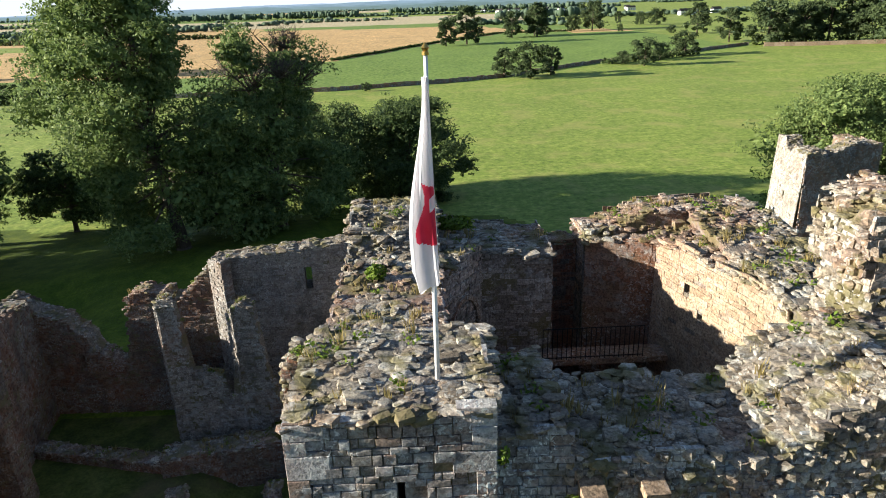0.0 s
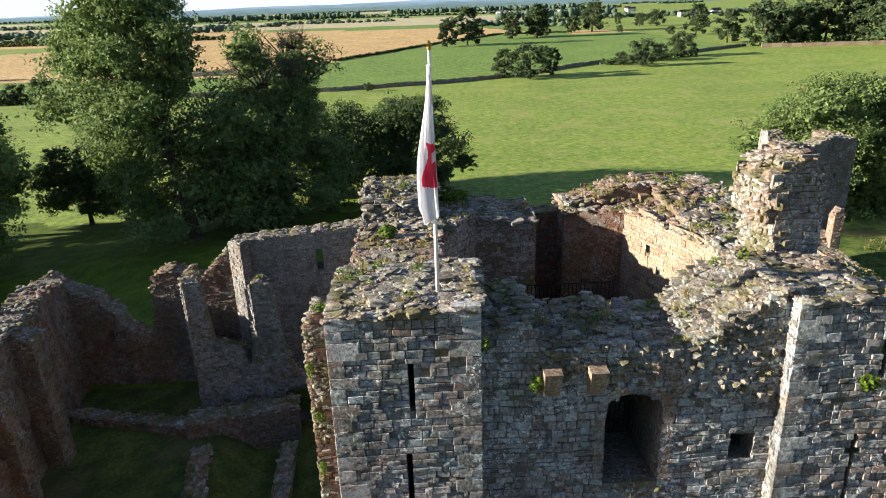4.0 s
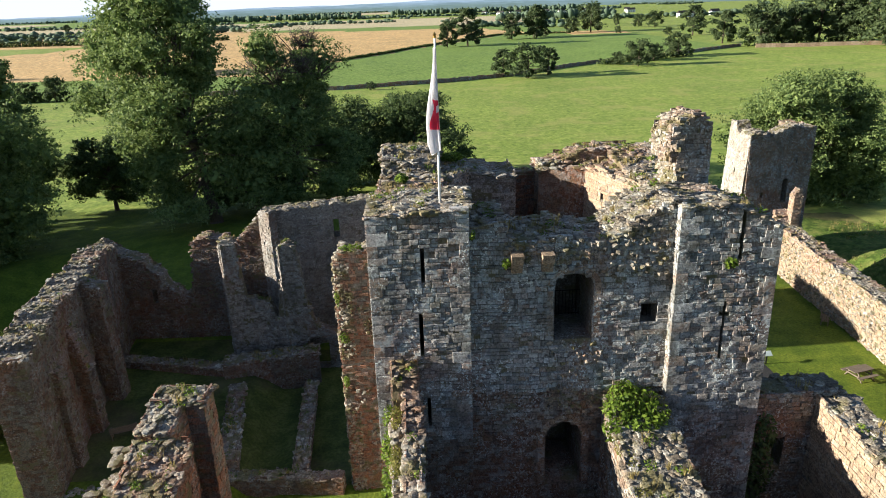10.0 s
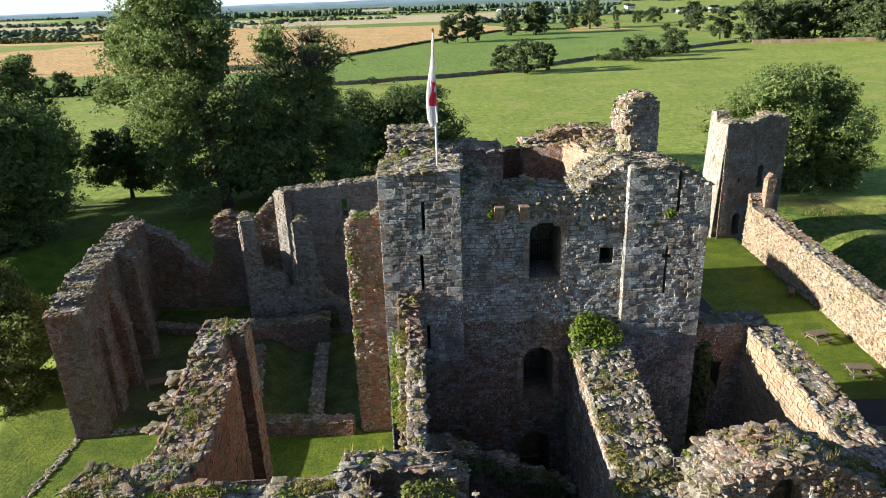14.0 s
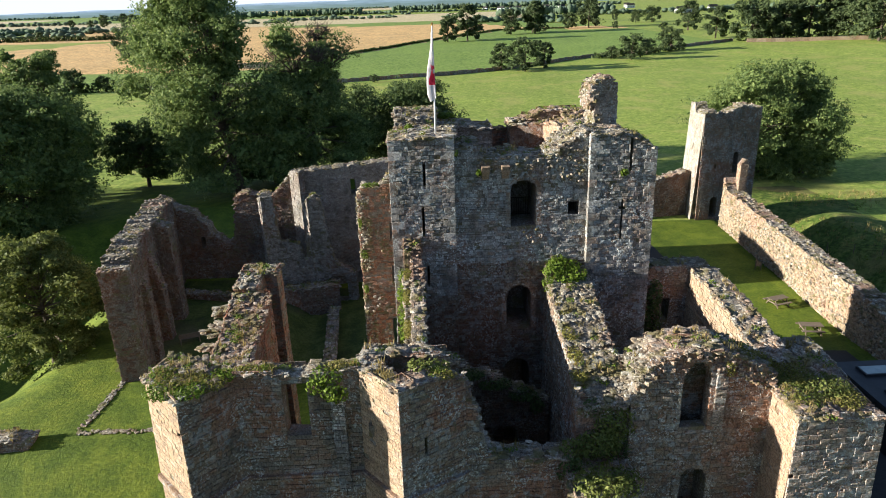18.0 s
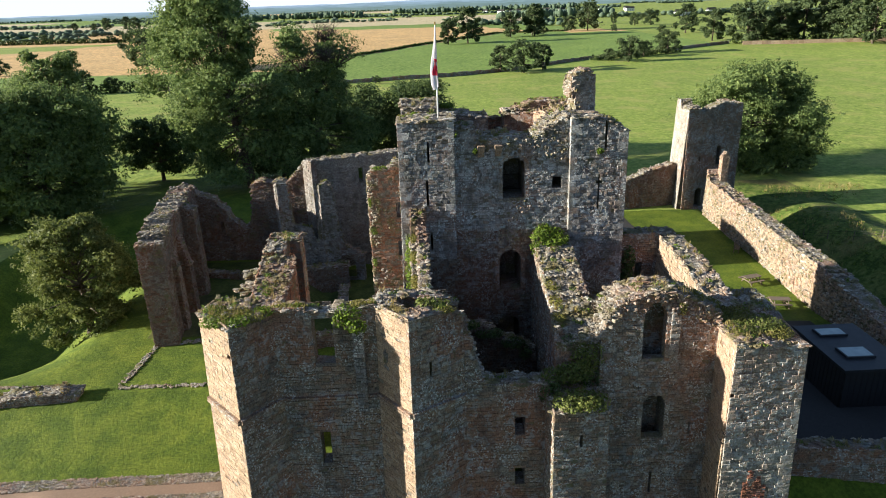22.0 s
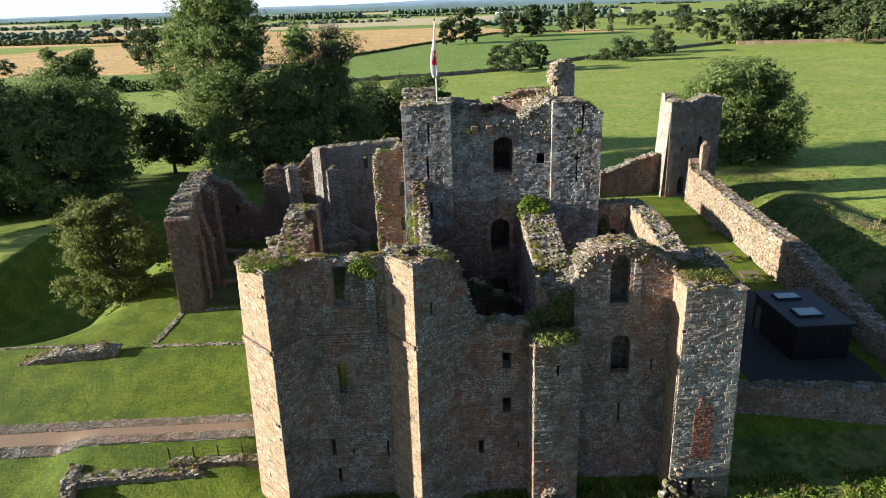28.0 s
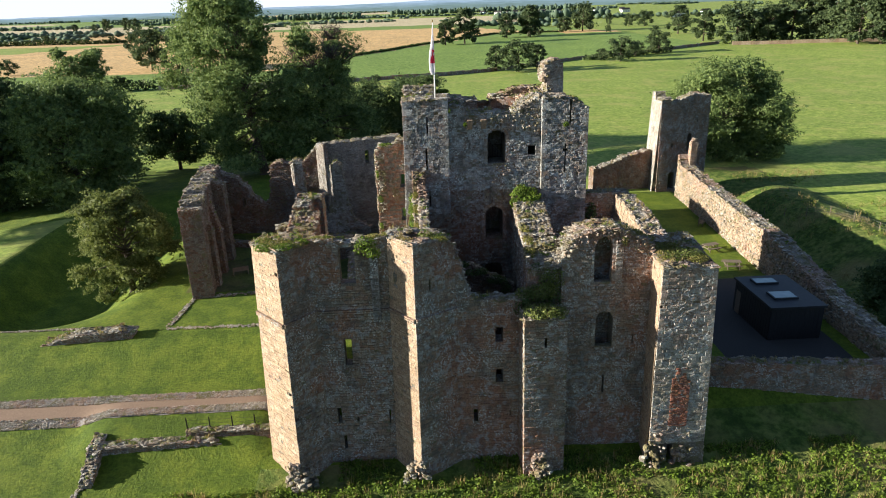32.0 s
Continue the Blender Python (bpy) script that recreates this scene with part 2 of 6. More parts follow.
M_ROOF = plain_material("dark_roof_sheet", (0.018, 0.019, 0.022), (0.032, 0.033, 0.038), 2.0, 0.5)
M_PANE = plain_material("frosted_pane", (0.30, 0.35, 0.34), (0.40, 0.45, 0.43), 2.0, 0.12)
M_BRASS = plain_material("brass", (0.45, 0.30, 0.08), (0.55, 0.38, 0.12), 8.0, 0.35, 1.0)


# ---- mesh helpers ----
class Heap:
    """Vertices and faces gathered for one mesh."""

    def __init__(self):
        self.v, self.f = [], []

    def add(self, verts, faces):
        k = len(self.v)
        self.v.extend(verts)
        self.f.extend([tuple(i + k for i in f) for f in faces])

    def box(self, lo, hi):
        (a, b, c), (d, e, f) = lo, hi
        self.add([(a, b, c), (d, b, c), (d, e, c), (a, e, c), (a, b, f), (d, b, f), (d, e, f), (a, e, f)], BOX)


BOX = [(0, 3, 2, 1), (4, 5, 6, 7), (0, 1, 5, 4), (1, 2, 6, 5), (2, 3, 7, 6), (3, 0, 4, 7)]


def welded(heap, drop=True):
    """The same faces on shared vertices, without those that two blocks have in common."""
    out, index, seen = Heap(), {}, {}
    ids = []
    for v in heap.v:
        key = (round(v[0], 3), round(v[1], 3), round(v[2], 3))
        if key not in index:
            index[key] = len(out.v)
            out.v.append(v)
        ids.append(index[key])
    faces = [tuple(dict.fromkeys(ids[i] for i in f)) for f in heap.f]
    for f in faces:
        key = tuple(sorted(f))
        seen[key] = seen.get(key, 0) + 1
    out.f = [f for f in faces if len(f) > 2 and seen[tuple(sorted(f))] == 1]
    return out


def mesh_of(name, heap, material, smooth=False):
    me = bpy.data.meshes.new(name)
    me.from_pydata(heap.v, [], heap.f)
    me.materials.append(material)
    if smooth:
        me.polygons.foreach_set("use_smooth", [True] * len(me.polygons))
    me.update()
    return me


def part(name, heap, material, parent=None, label="", smooth=False, kind=""):
    ob = new(name, mesh_of(name, heap, material, smooth))
    ob.parent = parent
    return tagged(ob, label, kind=kind)


def thing(name, x, y, z, label, category, group="", kind=""):
    ob = new(name)
    ob.location = (x, y, z)
    ob.empty_display_size = 0.3
    return tagged(ob, label, category, group, kind)


def adopt(child, parent):
    """Parents in place, so that world coordinates stay."""
    child.parent = parent
    child.matrix_parent_inverse = Matrix.Translation(-Vector(parent.location))
    return child


def tube(heap, a, b, ra, rb, sides=8):
    a, b = Vector(a), Vector(b)
    d = (b - a).normalized()
    u = d.orthogonal().normalized()
    w = d.cross(u)
    ring = [(math.cos(6.28319 * i / sides), math.sin(6.28319 * i / sides)) for i in range(sides)]
    verts = [tuple(a + (u * c + w * s) * ra) for c, s in ring] + [tuple(b + (u * c + w * s) * rb) for c, s in ring]
    faces = [(i, (i + 1) % sides, sides + (i + 1) % sides, sides + i) for i in range(sides)]
    heap.add(verts, faces + [tuple(range(sides))[::-1], tuple(range(sides, 2 * sides))])


def line(points, s):
    if s <= points[0][0]:
        return points[0][1]
    for (a, p), (b, q) in zip(points, points[1:]):
        if s <= b:
            return p + (q - p) * (s - a) / max(b - a, 1e-6)
    return points[-1][1]


def smoothstep(a, b, x):
    k = min(max((x - a) / (b - a), 0.0), 1.0)
    return k * k * (3 - 2 * k)


LUMP = [(-1, -1, -1), (1, -1, -1), (1, 1, -1), (-1, 1, -1), (-1, -1, 1), (1, -1, 1), (1, 1, 1), (-1, 1, 1)]
LUMP_MID = [(0, 0, -1), (0, 0, 1), (0, -1, 0), (1, 0, 0), (0, 1, 0), (-1, 0, 0)]
LUMP_FACES = [(a, b, 8 + k) for k, f in enumerate(BOX) for a, b in zip(f, f[1:] + f[:1])]


def lump(heap, rng, x, y, z, sx, sy, sz, turn=None):
    """One rough stone: a dented block with proud faces."""
    a = rng.uniform(0, 3.14) if turn is None else turn
    tilt = rng.uniform(-0.15, 0.15)
    c, s = math.cos(a), math.sin(a)
    verts = []
    small = max(sx, sy) < 0.10
    for k, (px, py, pz) in enumerate(LUMP if small else LUMP + LUMP_MID):
        g = rng.uniform(0.62, 0.95) if k < 8 else rng.uniform(0.95, 1.15)
        qx, qy, qz = px * g * sx, py * g * sy, pz * g * sz
        qz += tilt * qx
        verts.append((x + c * qx - s * qy, y + s * qx + c * qy, z + qz))
    heap.add(verts, BOX if small else LUMP_FACES)


# ---- ruined walls ----
def scatter(heap, rng, x0, x1, y0, y1, z, gap=0.2, size=(0.06, 0.16), skip=0.2, inside=None):
    """Loose stones over a level patch."""
    for i in range(int((x1 - x0) / gap)):
        for j in range(int((y1 - y0) / gap)):
            x, y = x0 + (i + rng.random()) * gap, y0 + (j + rng.random()) * gap
            if rng.random() < skip or (inside and not inside(x, y)):
                continue
            r = size[0] + (size[1] - size[0]) * rng.random() ** 2.2
            zz = z(x, y) if callable(z) else z
            lump(heap, rng, x, y, zz + rng.uniform(-0.04, 0.05), r * rng.uniform(0.9, 1.7), r, r * rng.uniform(0.35, 0.7))


class Run:
    """A straight length of wall from a to b. Its outer face is on the right of that way; thick goes to the left of it.
    top: (distance, height) points. holes: (from, to, sill, head, rise), rise being the height of an arch above its springing."""

    def __init__(self, a, b, thick, top, foot, holes=(), batter=0.0, ragged=0.12, seed=1, ref=None):
        self.a, self.b, self.thick, self.top, self.foot = Vector((*a, 0)), Vector((*b, 0)), thick, top, foot
        self.holes, self.batter, self.ragged, self.seed = list(holes), batter, ragged, seed
        d = self.b - self.a
        self.long = d.length
        self.u = d / self.long
        self.n = Vector((self.u.y, -self.u.x, 0))
        self.ref = max(z for _, z in top) if ref is None else ref
        self.first, self.last, self.trim, self.tail = 0.0, 0.0, 0.0, 0.0
        self.joint = 0.0045

    def height(self, s):
        wob = noise.noise((s * 1.7, self.seed * 7.3, 0.5)) + 0.6 * noise.noise((s * 4.1, self.seed * 3.1, 9.5))
        return line(self.top, s) + self.ragged * wob

    def at(self, s, depth, z):
        """A point s along, depth outward of the face, at height z."""
        off = self.batter * (self.ref - z)
        q = s / self.long
        p = self.a + self.u * (s + off * (q * self.last - (1 - q) * self.first)) + self.n * (depth + off)
        return (p.x, p.y, z)

    def gap(self, hole, s):
        """The sill and head of a hole at s, or None."""
        s0, s1, z0, z1, rise = hole
        if s < s0 - 1e-6 or s > s1 + 1e-6:
            return None
        if rise <= 0:
            return z0, z1
        k = min(1.0, abs(2 * (s - s0) / (s1 - s0) - 1))
        return z0, z1 - rise * (1 - math.sqrt(max(0.0, 1 - k * k)))

    def body(self, heap, step=0.45, inset=0.03):
        cuts = {0.0, self.long}
        n = max(1, round(self.long / step))
        cuts |= {self.long * i / n for i in range(n + 1)}
        for s0, s1, _, _, rise in self.holes:
            k = 8 if rise > 0 else 1
            cuts |= {s0 + (s1 - s0) * i / k for i in range(k + 1)}
        cuts = sorted({self.trim, self.long - self.tail} | {c for c in cuts if self.trim <= c <= self.long - self.tail})
        cuts = [c for i, c in enumerate(cuts) if i == 0 or c - cuts[i - 1] > 0.004]
        for p, q in zip(cuts, cuts[1:]):
            m = (p + q) / 2
            spans = [((self.foot, self.foot), (self.height(p), self.height(q)))]
            for hole in self.holes:
                if self.gap(hole, m) is None:
                    continue
                g0, g1 = self.gap(hole, max(p, hole[0])), self.gap(hole, min(q, hole[1]))
                cut = []
                for lo, hi in spans:
                    if g0[0] > lo[0] + 0.02 and min(hi) > lo[0]:
                        cut.append((lo, (min(g0[0], hi[0]), min(g1[0], hi[1]))))
                    if hi[0] > g0[1] + 0.02 and hi[1] > g1[1] + 0.02:
                        cut.append(((max(lo[0], g0[1]), max(lo[1], g1[1])), hi))
                spans = cut
            for lo, hi in spans:
                if min(hi[0] - lo[0], hi[1] - lo[1]) < 0.01:
                    continue
                verts = [self.at(p, -inset, lo[0]), self.at(q, -inset, lo[1]), self.at(q, -self.thick, lo[1]), self.at(p, -self.thick, lo[0])]
                verts += [self.at(p, -inset, hi[0]), self.at(q, -inset, hi[1]), self.at(q, -self.thick + 0.0, hi[1] + 0.1 * noise.noise((q, 3.0, self.seed))), self.at(p, -self.thick, hi[0] + 0.1 * noise.noise((p, 3.0, self.seed)))]
                heap.add(verts, BOX)

    def skin(self, heap, rng, course=(0.10, 0.22), wide=(0.12, 0.42), proud=(-0.02, 0.035), side=1, pick=None, picked=None, limit=300, drop=0.03, low=None, cap=None):
        """Coursed stones on the outer (side 1) or inner (side -1) face, each with its own edges."""
        z = self.foot if low is None else low
        peak = max(h for _, h in self.top) + self.ragged
        if cap is not None:
            peak = min(peak, cap)
        while z < peak:
            h = rng.uniform(*course)
            zm = z + h / 2
            free = [(0.0, self.long)]
            for hole in self.holes:
                if z + h <= hole[2] + 0.02 or z >= hole[3] - 0.02:
                    continue
                s0, s1, _, z1, rise = hole
                if rise > 0 and zm > z1 - rise:
                    k = math.sqrt(max(0.0, 1 - ((zm - (z1 - rise)) / rise) ** 2))
                    m, w = (s0 + s1) / 2, (s1 - s0) / 2 * k
                    s0, s1 = m - w, m + w
                free = [(lo, hi) for x, y in free for lo, hi in ((x, min(y, s0)), (max(x, s1), y)) if hi - lo > 0.05]
            for lo, hi in free:
                s = lo
                while s < hi - 0.02:
                    w = rng.uniform(*wide)
                    if hi - s - w < wide[0] * 0.6:
                        w = hi - s
                    if zm < self.height(s + w / 2) + 0.06 and rng.random() > drop:
                        out = rng.uniform(*proud)
                        if pick and len(picked) < limit and pick(s + w / 2, zm):
                            picked.append((s + w / 2, zm, w - 0.02, h - 0.02, out))
                        else:
                            self.stone(heap, rng, s, s + w, z, z + h, out, side)
                    s += w
            z += h

    def stone(self, heap, rng, s0, s1, z0, z1, out, side):
        j = lambda: rng.uniform(0.1, 1.0) * 3.5 * self.joint
        e = self.joint * rng.uniform(0.3, 1.3)
        base = -0.05 if side > 0 else -self.thick + 0.04
        face = out if side > 0 else -self.thick - out
        outer = [(s0 + e, z0 + e), (s1 - e, z0 + e), (s1 - e, z1 - e), (s0 + e, z1 - e)]
        inner = [(s0 + e + j(), z0 + e + j()), (s1 - e - j(), z0 + e + j()), (s1 - e - j(), z1 - e - j()), (s0 + e + j(), z1 - e - j())]
        wave = lambda s, z: z + 0.075 * noise.noise((s * 0.9, z * 0.6, self.seed + 0.5))
        outer = [(s + rng.uniform(-0.012, 0.012), wave(s, z) + rng.uniform(-0.015, 0.015)) for s, z in outer]
        inner = [(s, wave(s, z)) for s, z in inner]
        verts = [self.at(s, base, z) for s, z in outer] + [self.at(s, face + rng.uniform(-2.8, 2.8) * self.joint, z) for s, z in inner]
        faces = [(4, 5, 6, 7), (0, 1, 5, 4), (1, 2, 6, 5), (2, 3, 7, 6), (3, 0, 4, 7)]
        heap.add(verts, faces if side > 0 else [f[::-1] for f in faces])

    def rubble(self, heap, rng, gap=0.16, size=(0.045, 0.135), lift=-0.01, skip=0.08, depth=None, overhang=0.03):
        deep = self.thick if depth is None else depth
        if self.a.y < 20 and self.a.x < 16:
            gap = 0.75 * gap
        along = math.atan2(self.u.y, self.u.x)
        s = 0.0
        while s < self.long:
            d = -overhang
            while d < deep:
                if rng.random() > skip:
                    r = size[0] + (size[1] - size[0]) * rng.random() ** 1.5 * (1.7 if rng.random() < 0.06 else 1.0)
                    ss, dd = s + rng.uniform(0, gap), d + rng.uniform(0, gap)
                    z = self.height(min(max(ss, 0), self.long)) + lift + rng.uniform(-0.05, 0.05) + 0.10 * noise.noise((ss * 1.3, dd * 1.3, self.seed))
                    x, y, _ = self.at(ss, -dd, z)
                    lump(heap, rng, x, y, z, r * rng.uniform(1.0, 1.9), r * rng.uniform(0.7, 1.2), r * rng.uniform(0.25, 0.55), along + rng.gauss(0, 0.35))
                d += gap
            s += gap


def face_rubble(run, heap, rng, s0, s1, z0, z1, gap=0.2, size=(0.07, 0.15), out=0.0, thin=None):
    """Core stones laid bare on the outer face of a wall."""
    for i in range(int((s1 - s0) / gap)):
        for j in range(int((z1 - z0) / gap)):
            s, z = s0 + (i + rng.random()) * gap, z0 + (j + rng.random()) * gap
            if z > run.height(s) + 0.05 or rng.random() < 0.12 or (thin and not thin(s, z)):
                continue
            if any(run.gap(h, s) and run.gap(h, s)[0] < z < run.gap(h, s)[1] for h in run.holes):
                continue
            r = rng.uniform(*size)
            x, y, _ = run.at(s, out + rng.uniform(-0.1, 0.03), z)
            lump(heap, rng, x, y, z, r * rng.uniform(0.9, 1.5), r * rng.uniform(0.7, 1.1), r * rng.uniform(0.6, 1.0))


def mitre(runs):
    """Lets the leaning faces of joined walls meet in one edge."""
    for r, q in zip(runs, runs[1:]):
        turn = math.atan2(r.u.x * q.u.y - r.u.y * q.u.x, r.u.x * q.u.x + r.u.y * q.u.y)
        r.last = q.first = math.tan(turn / 2)


def ends(run, thick=None):
    """The two short faces of a wall as runs of their own."""
    t = run.thick if thick is None else thick
    back = -run.n
    a, b = run.a, run.b
    first = Run((a + back * t).xy, a.xy, 0.3, [(0, run.height(0)), (t, run.height(0))], run.foot, batter=0.0, seed=run.seed + 31)
    last = Run(b.xy, (b + back * t).xy, 0.3, [(0, run.height(run.long)), (t, run.height(run.long))], run.foot, batter=0.0, seed=run.seed + 32)
    return first, last


def leaves(heap, rng, cx, cy, cz, rx, ry, rz, n, size, hollow=0.45):
    """Loose leaves scattered through the outer part of a ball."""
    for _ in range(n):
        while True:
            x, y, z = rng.uniform(-1, 1), rng.uniform(-1, 1), rng.uniform(-1, 1)
            q = x * x + y * y + z * z
            if hollow * hollow < q < 1:
                break
        px, py, pz = cx + x * rx, cy + y * ry, cz + z * rz
        s = size * rng.uniform(0.6, 1.3)
        d = Vector((x + rng.uniform(-0.9, 0.9), y + rng.uniform(-0.9, 0.9), z + 0.3 + rng.uniform(-0.9, 0.9)))
        d.normalize()
        u = d.orthogonal().normalized()
        w = d.cross(u)
        a = rng.uniform(0, 6.28)
        u, w = u * math.cos(a) + w * math.sin(a), w * math.cos(a) - u * math.sin(a)
        p = Vector((px, py, pz))
        heap.add([tuple(p - u * s), tuple(p + w * s * 0.55), tuple(p + u * s), tuple(p - w * s * 0.55)], [(0, 1, 2, 3)])


def sprays(rng, centres, radii, n, size):
    """Leaf quads, n about each centre, turned loosely outward; gives their corners."""
    c, r = np.repeat(np.asarray(centres, float), n, 0), np.repeat(np.asarray(radii, float), n, 0)
    m = len(c)
    d = rng.normal(size=(m, 3))
    d /= np.linalg.norm(d, axis=1)[:, None]
    p = c + d * r * (rng.random(m) ** 0.5)[:, None]
    w = d * 0.7 + rng.normal(size=(m, 3)) * 0.55 + (0, 0, 0.35)
    w /= np.linalg.norm(w, axis=1)[:, None]
    u = np.cross(w, rng.normal(size=(m, 3)))
    u /= np.linalg.norm(u, axis=1)[:, None]
    v = np.cross(w, u)
    s = size * rng.uniform(0.55, 1.35, m)[:, None]
    return np.stack([p - u * s, p + v * s * 0.55, p + u * s, p - v * s * 0.55], 1).reshape(-1, 3)


def leafy(name, quads, material, parent=None, label="", kind=""):
    """One mesh out of leaf corners."""
    co = np.concatenate(quads)
    n = len(co) // 4
    me = bpy.data.meshes.new(name)
    me.vertices.add(4 * n)
    me.vertices.foreach_set("co", co.astype(np.float32).ravel())
    me.loops.add(4 * n)
    me.loops.foreach_set("vertex_index", np.arange(4 * n, dtype=np.int32))
    me.polygons.add(n)
    me.polygons.foreach_set("loop_start", np.arange(0, 4 * n, 4, dtype=np.int32))
    me.materials.append(material)
    me.update(calc_edges=True)
    ob = new(name, me)
    ob.parent = parent
    return tagged(ob, label, kind=kind)


def tufts(heap, rng, x, y, z, n, tall, spread=0.12):
    """A tuft of grass blades."""
    for _ in range(n):
        a, r = rng.uniform(0, 6.28), rng.uniform(0, spread)
        px, py = x + math.cos(a) * r, y + math.sin(a) * r
        h, lean = tall * rng.uniform(0.5, 1.2), rng.uniform(0.05, 0.45)
        w = 0.012 + 0.012 * rng.random()
        c, s = math.cos(a + 1.57) * w, math.sin(a + 1.57) * w
        heap.add([(px - c, py - s, z - 0.03), (px + c, py + s, z - 0.03), (px + math.cos(a) * lean * h, py + math.sin(a) * lean * h, z + h)], [(0, 1, 2)])


# ---- ground ----
def ground(x, y):
    z = -0.9 + 0.9 * smoothstep(-13.5, -6.5, y)
    lawn = 0.9 * smoothstep(-7.5, -3.5, y) + 1.5 * smoothstep(-2.5, 3.0, y)
    z += lawn * (1 - smoothstep(-13, -10, x))
    z += 1.0 * smoothstep(-9, -6, y) * smoothstep(-12, -9, x) * (1 - smoothstep(10, 22, x))
    z += (1.5 - 0.7 * smoothstep(8, 16, y)) * smoothstep(-9.0, -6.0, y) * smoothstep(14, 20, x)
    z += 0.75 * smoothstep(-9.9, -8.9, y) * (1 - smoothstep(-6.5, -4.0, y)) * (1 - smoothstep(-12.5, -11.0, x)) * smoothstep(-26.0, -23.6, x)
    flat = smoothstep(52, 75, math.hypot(x, y - 10))
    ditch = smoothstep(-48, -42, x) * (1 - smoothstep(-37, -27.5, x)) * smoothstep(4, 15, y) * (1 - smoothstep(40, 60, y))
    z -= 4.6 * ditch
    right = smoothstep(36.5, 41, x) * (1 - smoothstep(44, 52, x)) * smoothstep(-30, 0, y) * (1 - smoothstep(50, 70, y))
    z -= 3.6 * right * (0.8 + 0.4 * noise.noise((x * 0.09, y * 0.07, 5.0)))
    outer = smoothstep(55, 59, x) * (1 - smoothstep(64, 74, x)) * smoothstep(-20, 5, y) * (1 - smoothstep(42, 62, y))
    z -= 1.1 * outer
    bank = smoothstep(46, 52, x) * (1 - smoothstep(54, 60, x)) * smoothstep(-20, 5, y) * (1 - smoothstep(40, 60, y))
    z += bank * (1.0 + 0.8 * noise.noise((x * 0.12, y * 0.09, 7.0)) + 0.5 * noise.noise((x * 0.4, y * 0.4, 2.0)))
    z += (0.0 - z) * flat
    far = math.hypot(x, y)
    z += line([(0, 0), (130, 0), (260, 0.0), (350, 2.0), (600, 4.0), (1000, 5.0), (1500, 9.0), (2200, 14.0), (3000, 18.0), (5000, 20.0)], far)
    return z + 0.10 * noise.noise((x * 0.15, y * 0.15, 0.0)) + 0.35 * noise.noise((x * 0.03, y * 0.03, 4.0))


def spread(lo, hi, step, reach, rate):
    mid = list(np.arange(lo, hi + step / 2, step))
    up, d, x = [], step, hi
    while x < reach:
        d *= rate
        x += d
        up.append(x)
    down, d, x = [], step, lo
    while x > -reach:
        d *= rate
        x -= d
        down.append(x)
    return down[::-1] + mid + up


def hedge_y(x):
    return line([(-400, 190), (-150, 220), (-32, 227), (6, 240), (37, 256), (82, 290), (133, 317), (177, 349), (250, 335), (500, 300)], x)


def field(x, y):
    """Which crop grows where."""
    if y < hedge_y(x):
        if x < -33 and y < -2.0 and y > -20:
            return 1
        if x > -12 and y < -10.9:
            return 2
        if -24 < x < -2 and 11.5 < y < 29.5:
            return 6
        if -48 < x < 17 and -16 < y < 45 or (18 < x < 37 and -8 < y < 46):
            return 1
        if 37 < x < 64 - 0.12 * y + 2.5 * noise.noise((y * 0.2, 3.0, 1.0)) and -30 < y < 62:
            return 2
        # Darker lawn grass under the western trees, to deepen their shade.
        if -80 < x < 14 and 40 < y < 78 + 3 * noise.noise((x * 0.15, 2.0, 6.0)) - 0.35 * max(0.0, x):
            return 1
        if y < -8:
            return 2
        return 0
    if x > 177:
        return 0
    edge = line([(-900, 150), (-150, 295), (-43, 343), (8, 448), (71, 560), (200, 520), (400, 480)], x)
    if y < edge and x > -70:
        return 5
    if y < edge:
        return 5 if y < 285 else 3
    if y < line([(-900, 420), (-300, 470), (-215, 800), (60, 780), (100, 600), (200, 560), (500, 520)], x) and x < 260:
        return 3
    k = noise.cell((x / 300 + 0.37 * y / 500, y / (90 + 0.10 * y), 2.0))
    return 3 if k > 0.70 else 4 if k > 0.1 else 5 if k > -0.4 else 0


def make_ground():
    xs = spread(-64, 72, 1.0, 4300, 1.08)
    ys = spread(-54, 112, 1.0, 4300, 1.065)
    ys = [y for y in ys if y > -700]
    heap = Heap()
    for y in ys:
        heap.v.extend([(x, y, ground(x, y)) for x in xs])
    w = len(xs)
    heap.f = [(j * w + i, j * w + i + 1, (j + 1) * w + i + 1, (j + 1) * w + i) for j in range(len(ys) - 1) for i in range(w - 1)]
    ob = part("ground", heap, M_PASTURE, None, smooth=True)
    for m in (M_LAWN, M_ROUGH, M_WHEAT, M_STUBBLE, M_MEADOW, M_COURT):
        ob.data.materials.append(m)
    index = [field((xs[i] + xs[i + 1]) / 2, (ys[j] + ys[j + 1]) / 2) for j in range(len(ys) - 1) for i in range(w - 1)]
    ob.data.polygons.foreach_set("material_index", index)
    tagged(ob, "rolling green pasture, lawns and ripe crop fields", "ground", kind="structure")


make_ground()


# ---- castle ----
ROUND = random.Random(11)
TOPS = []


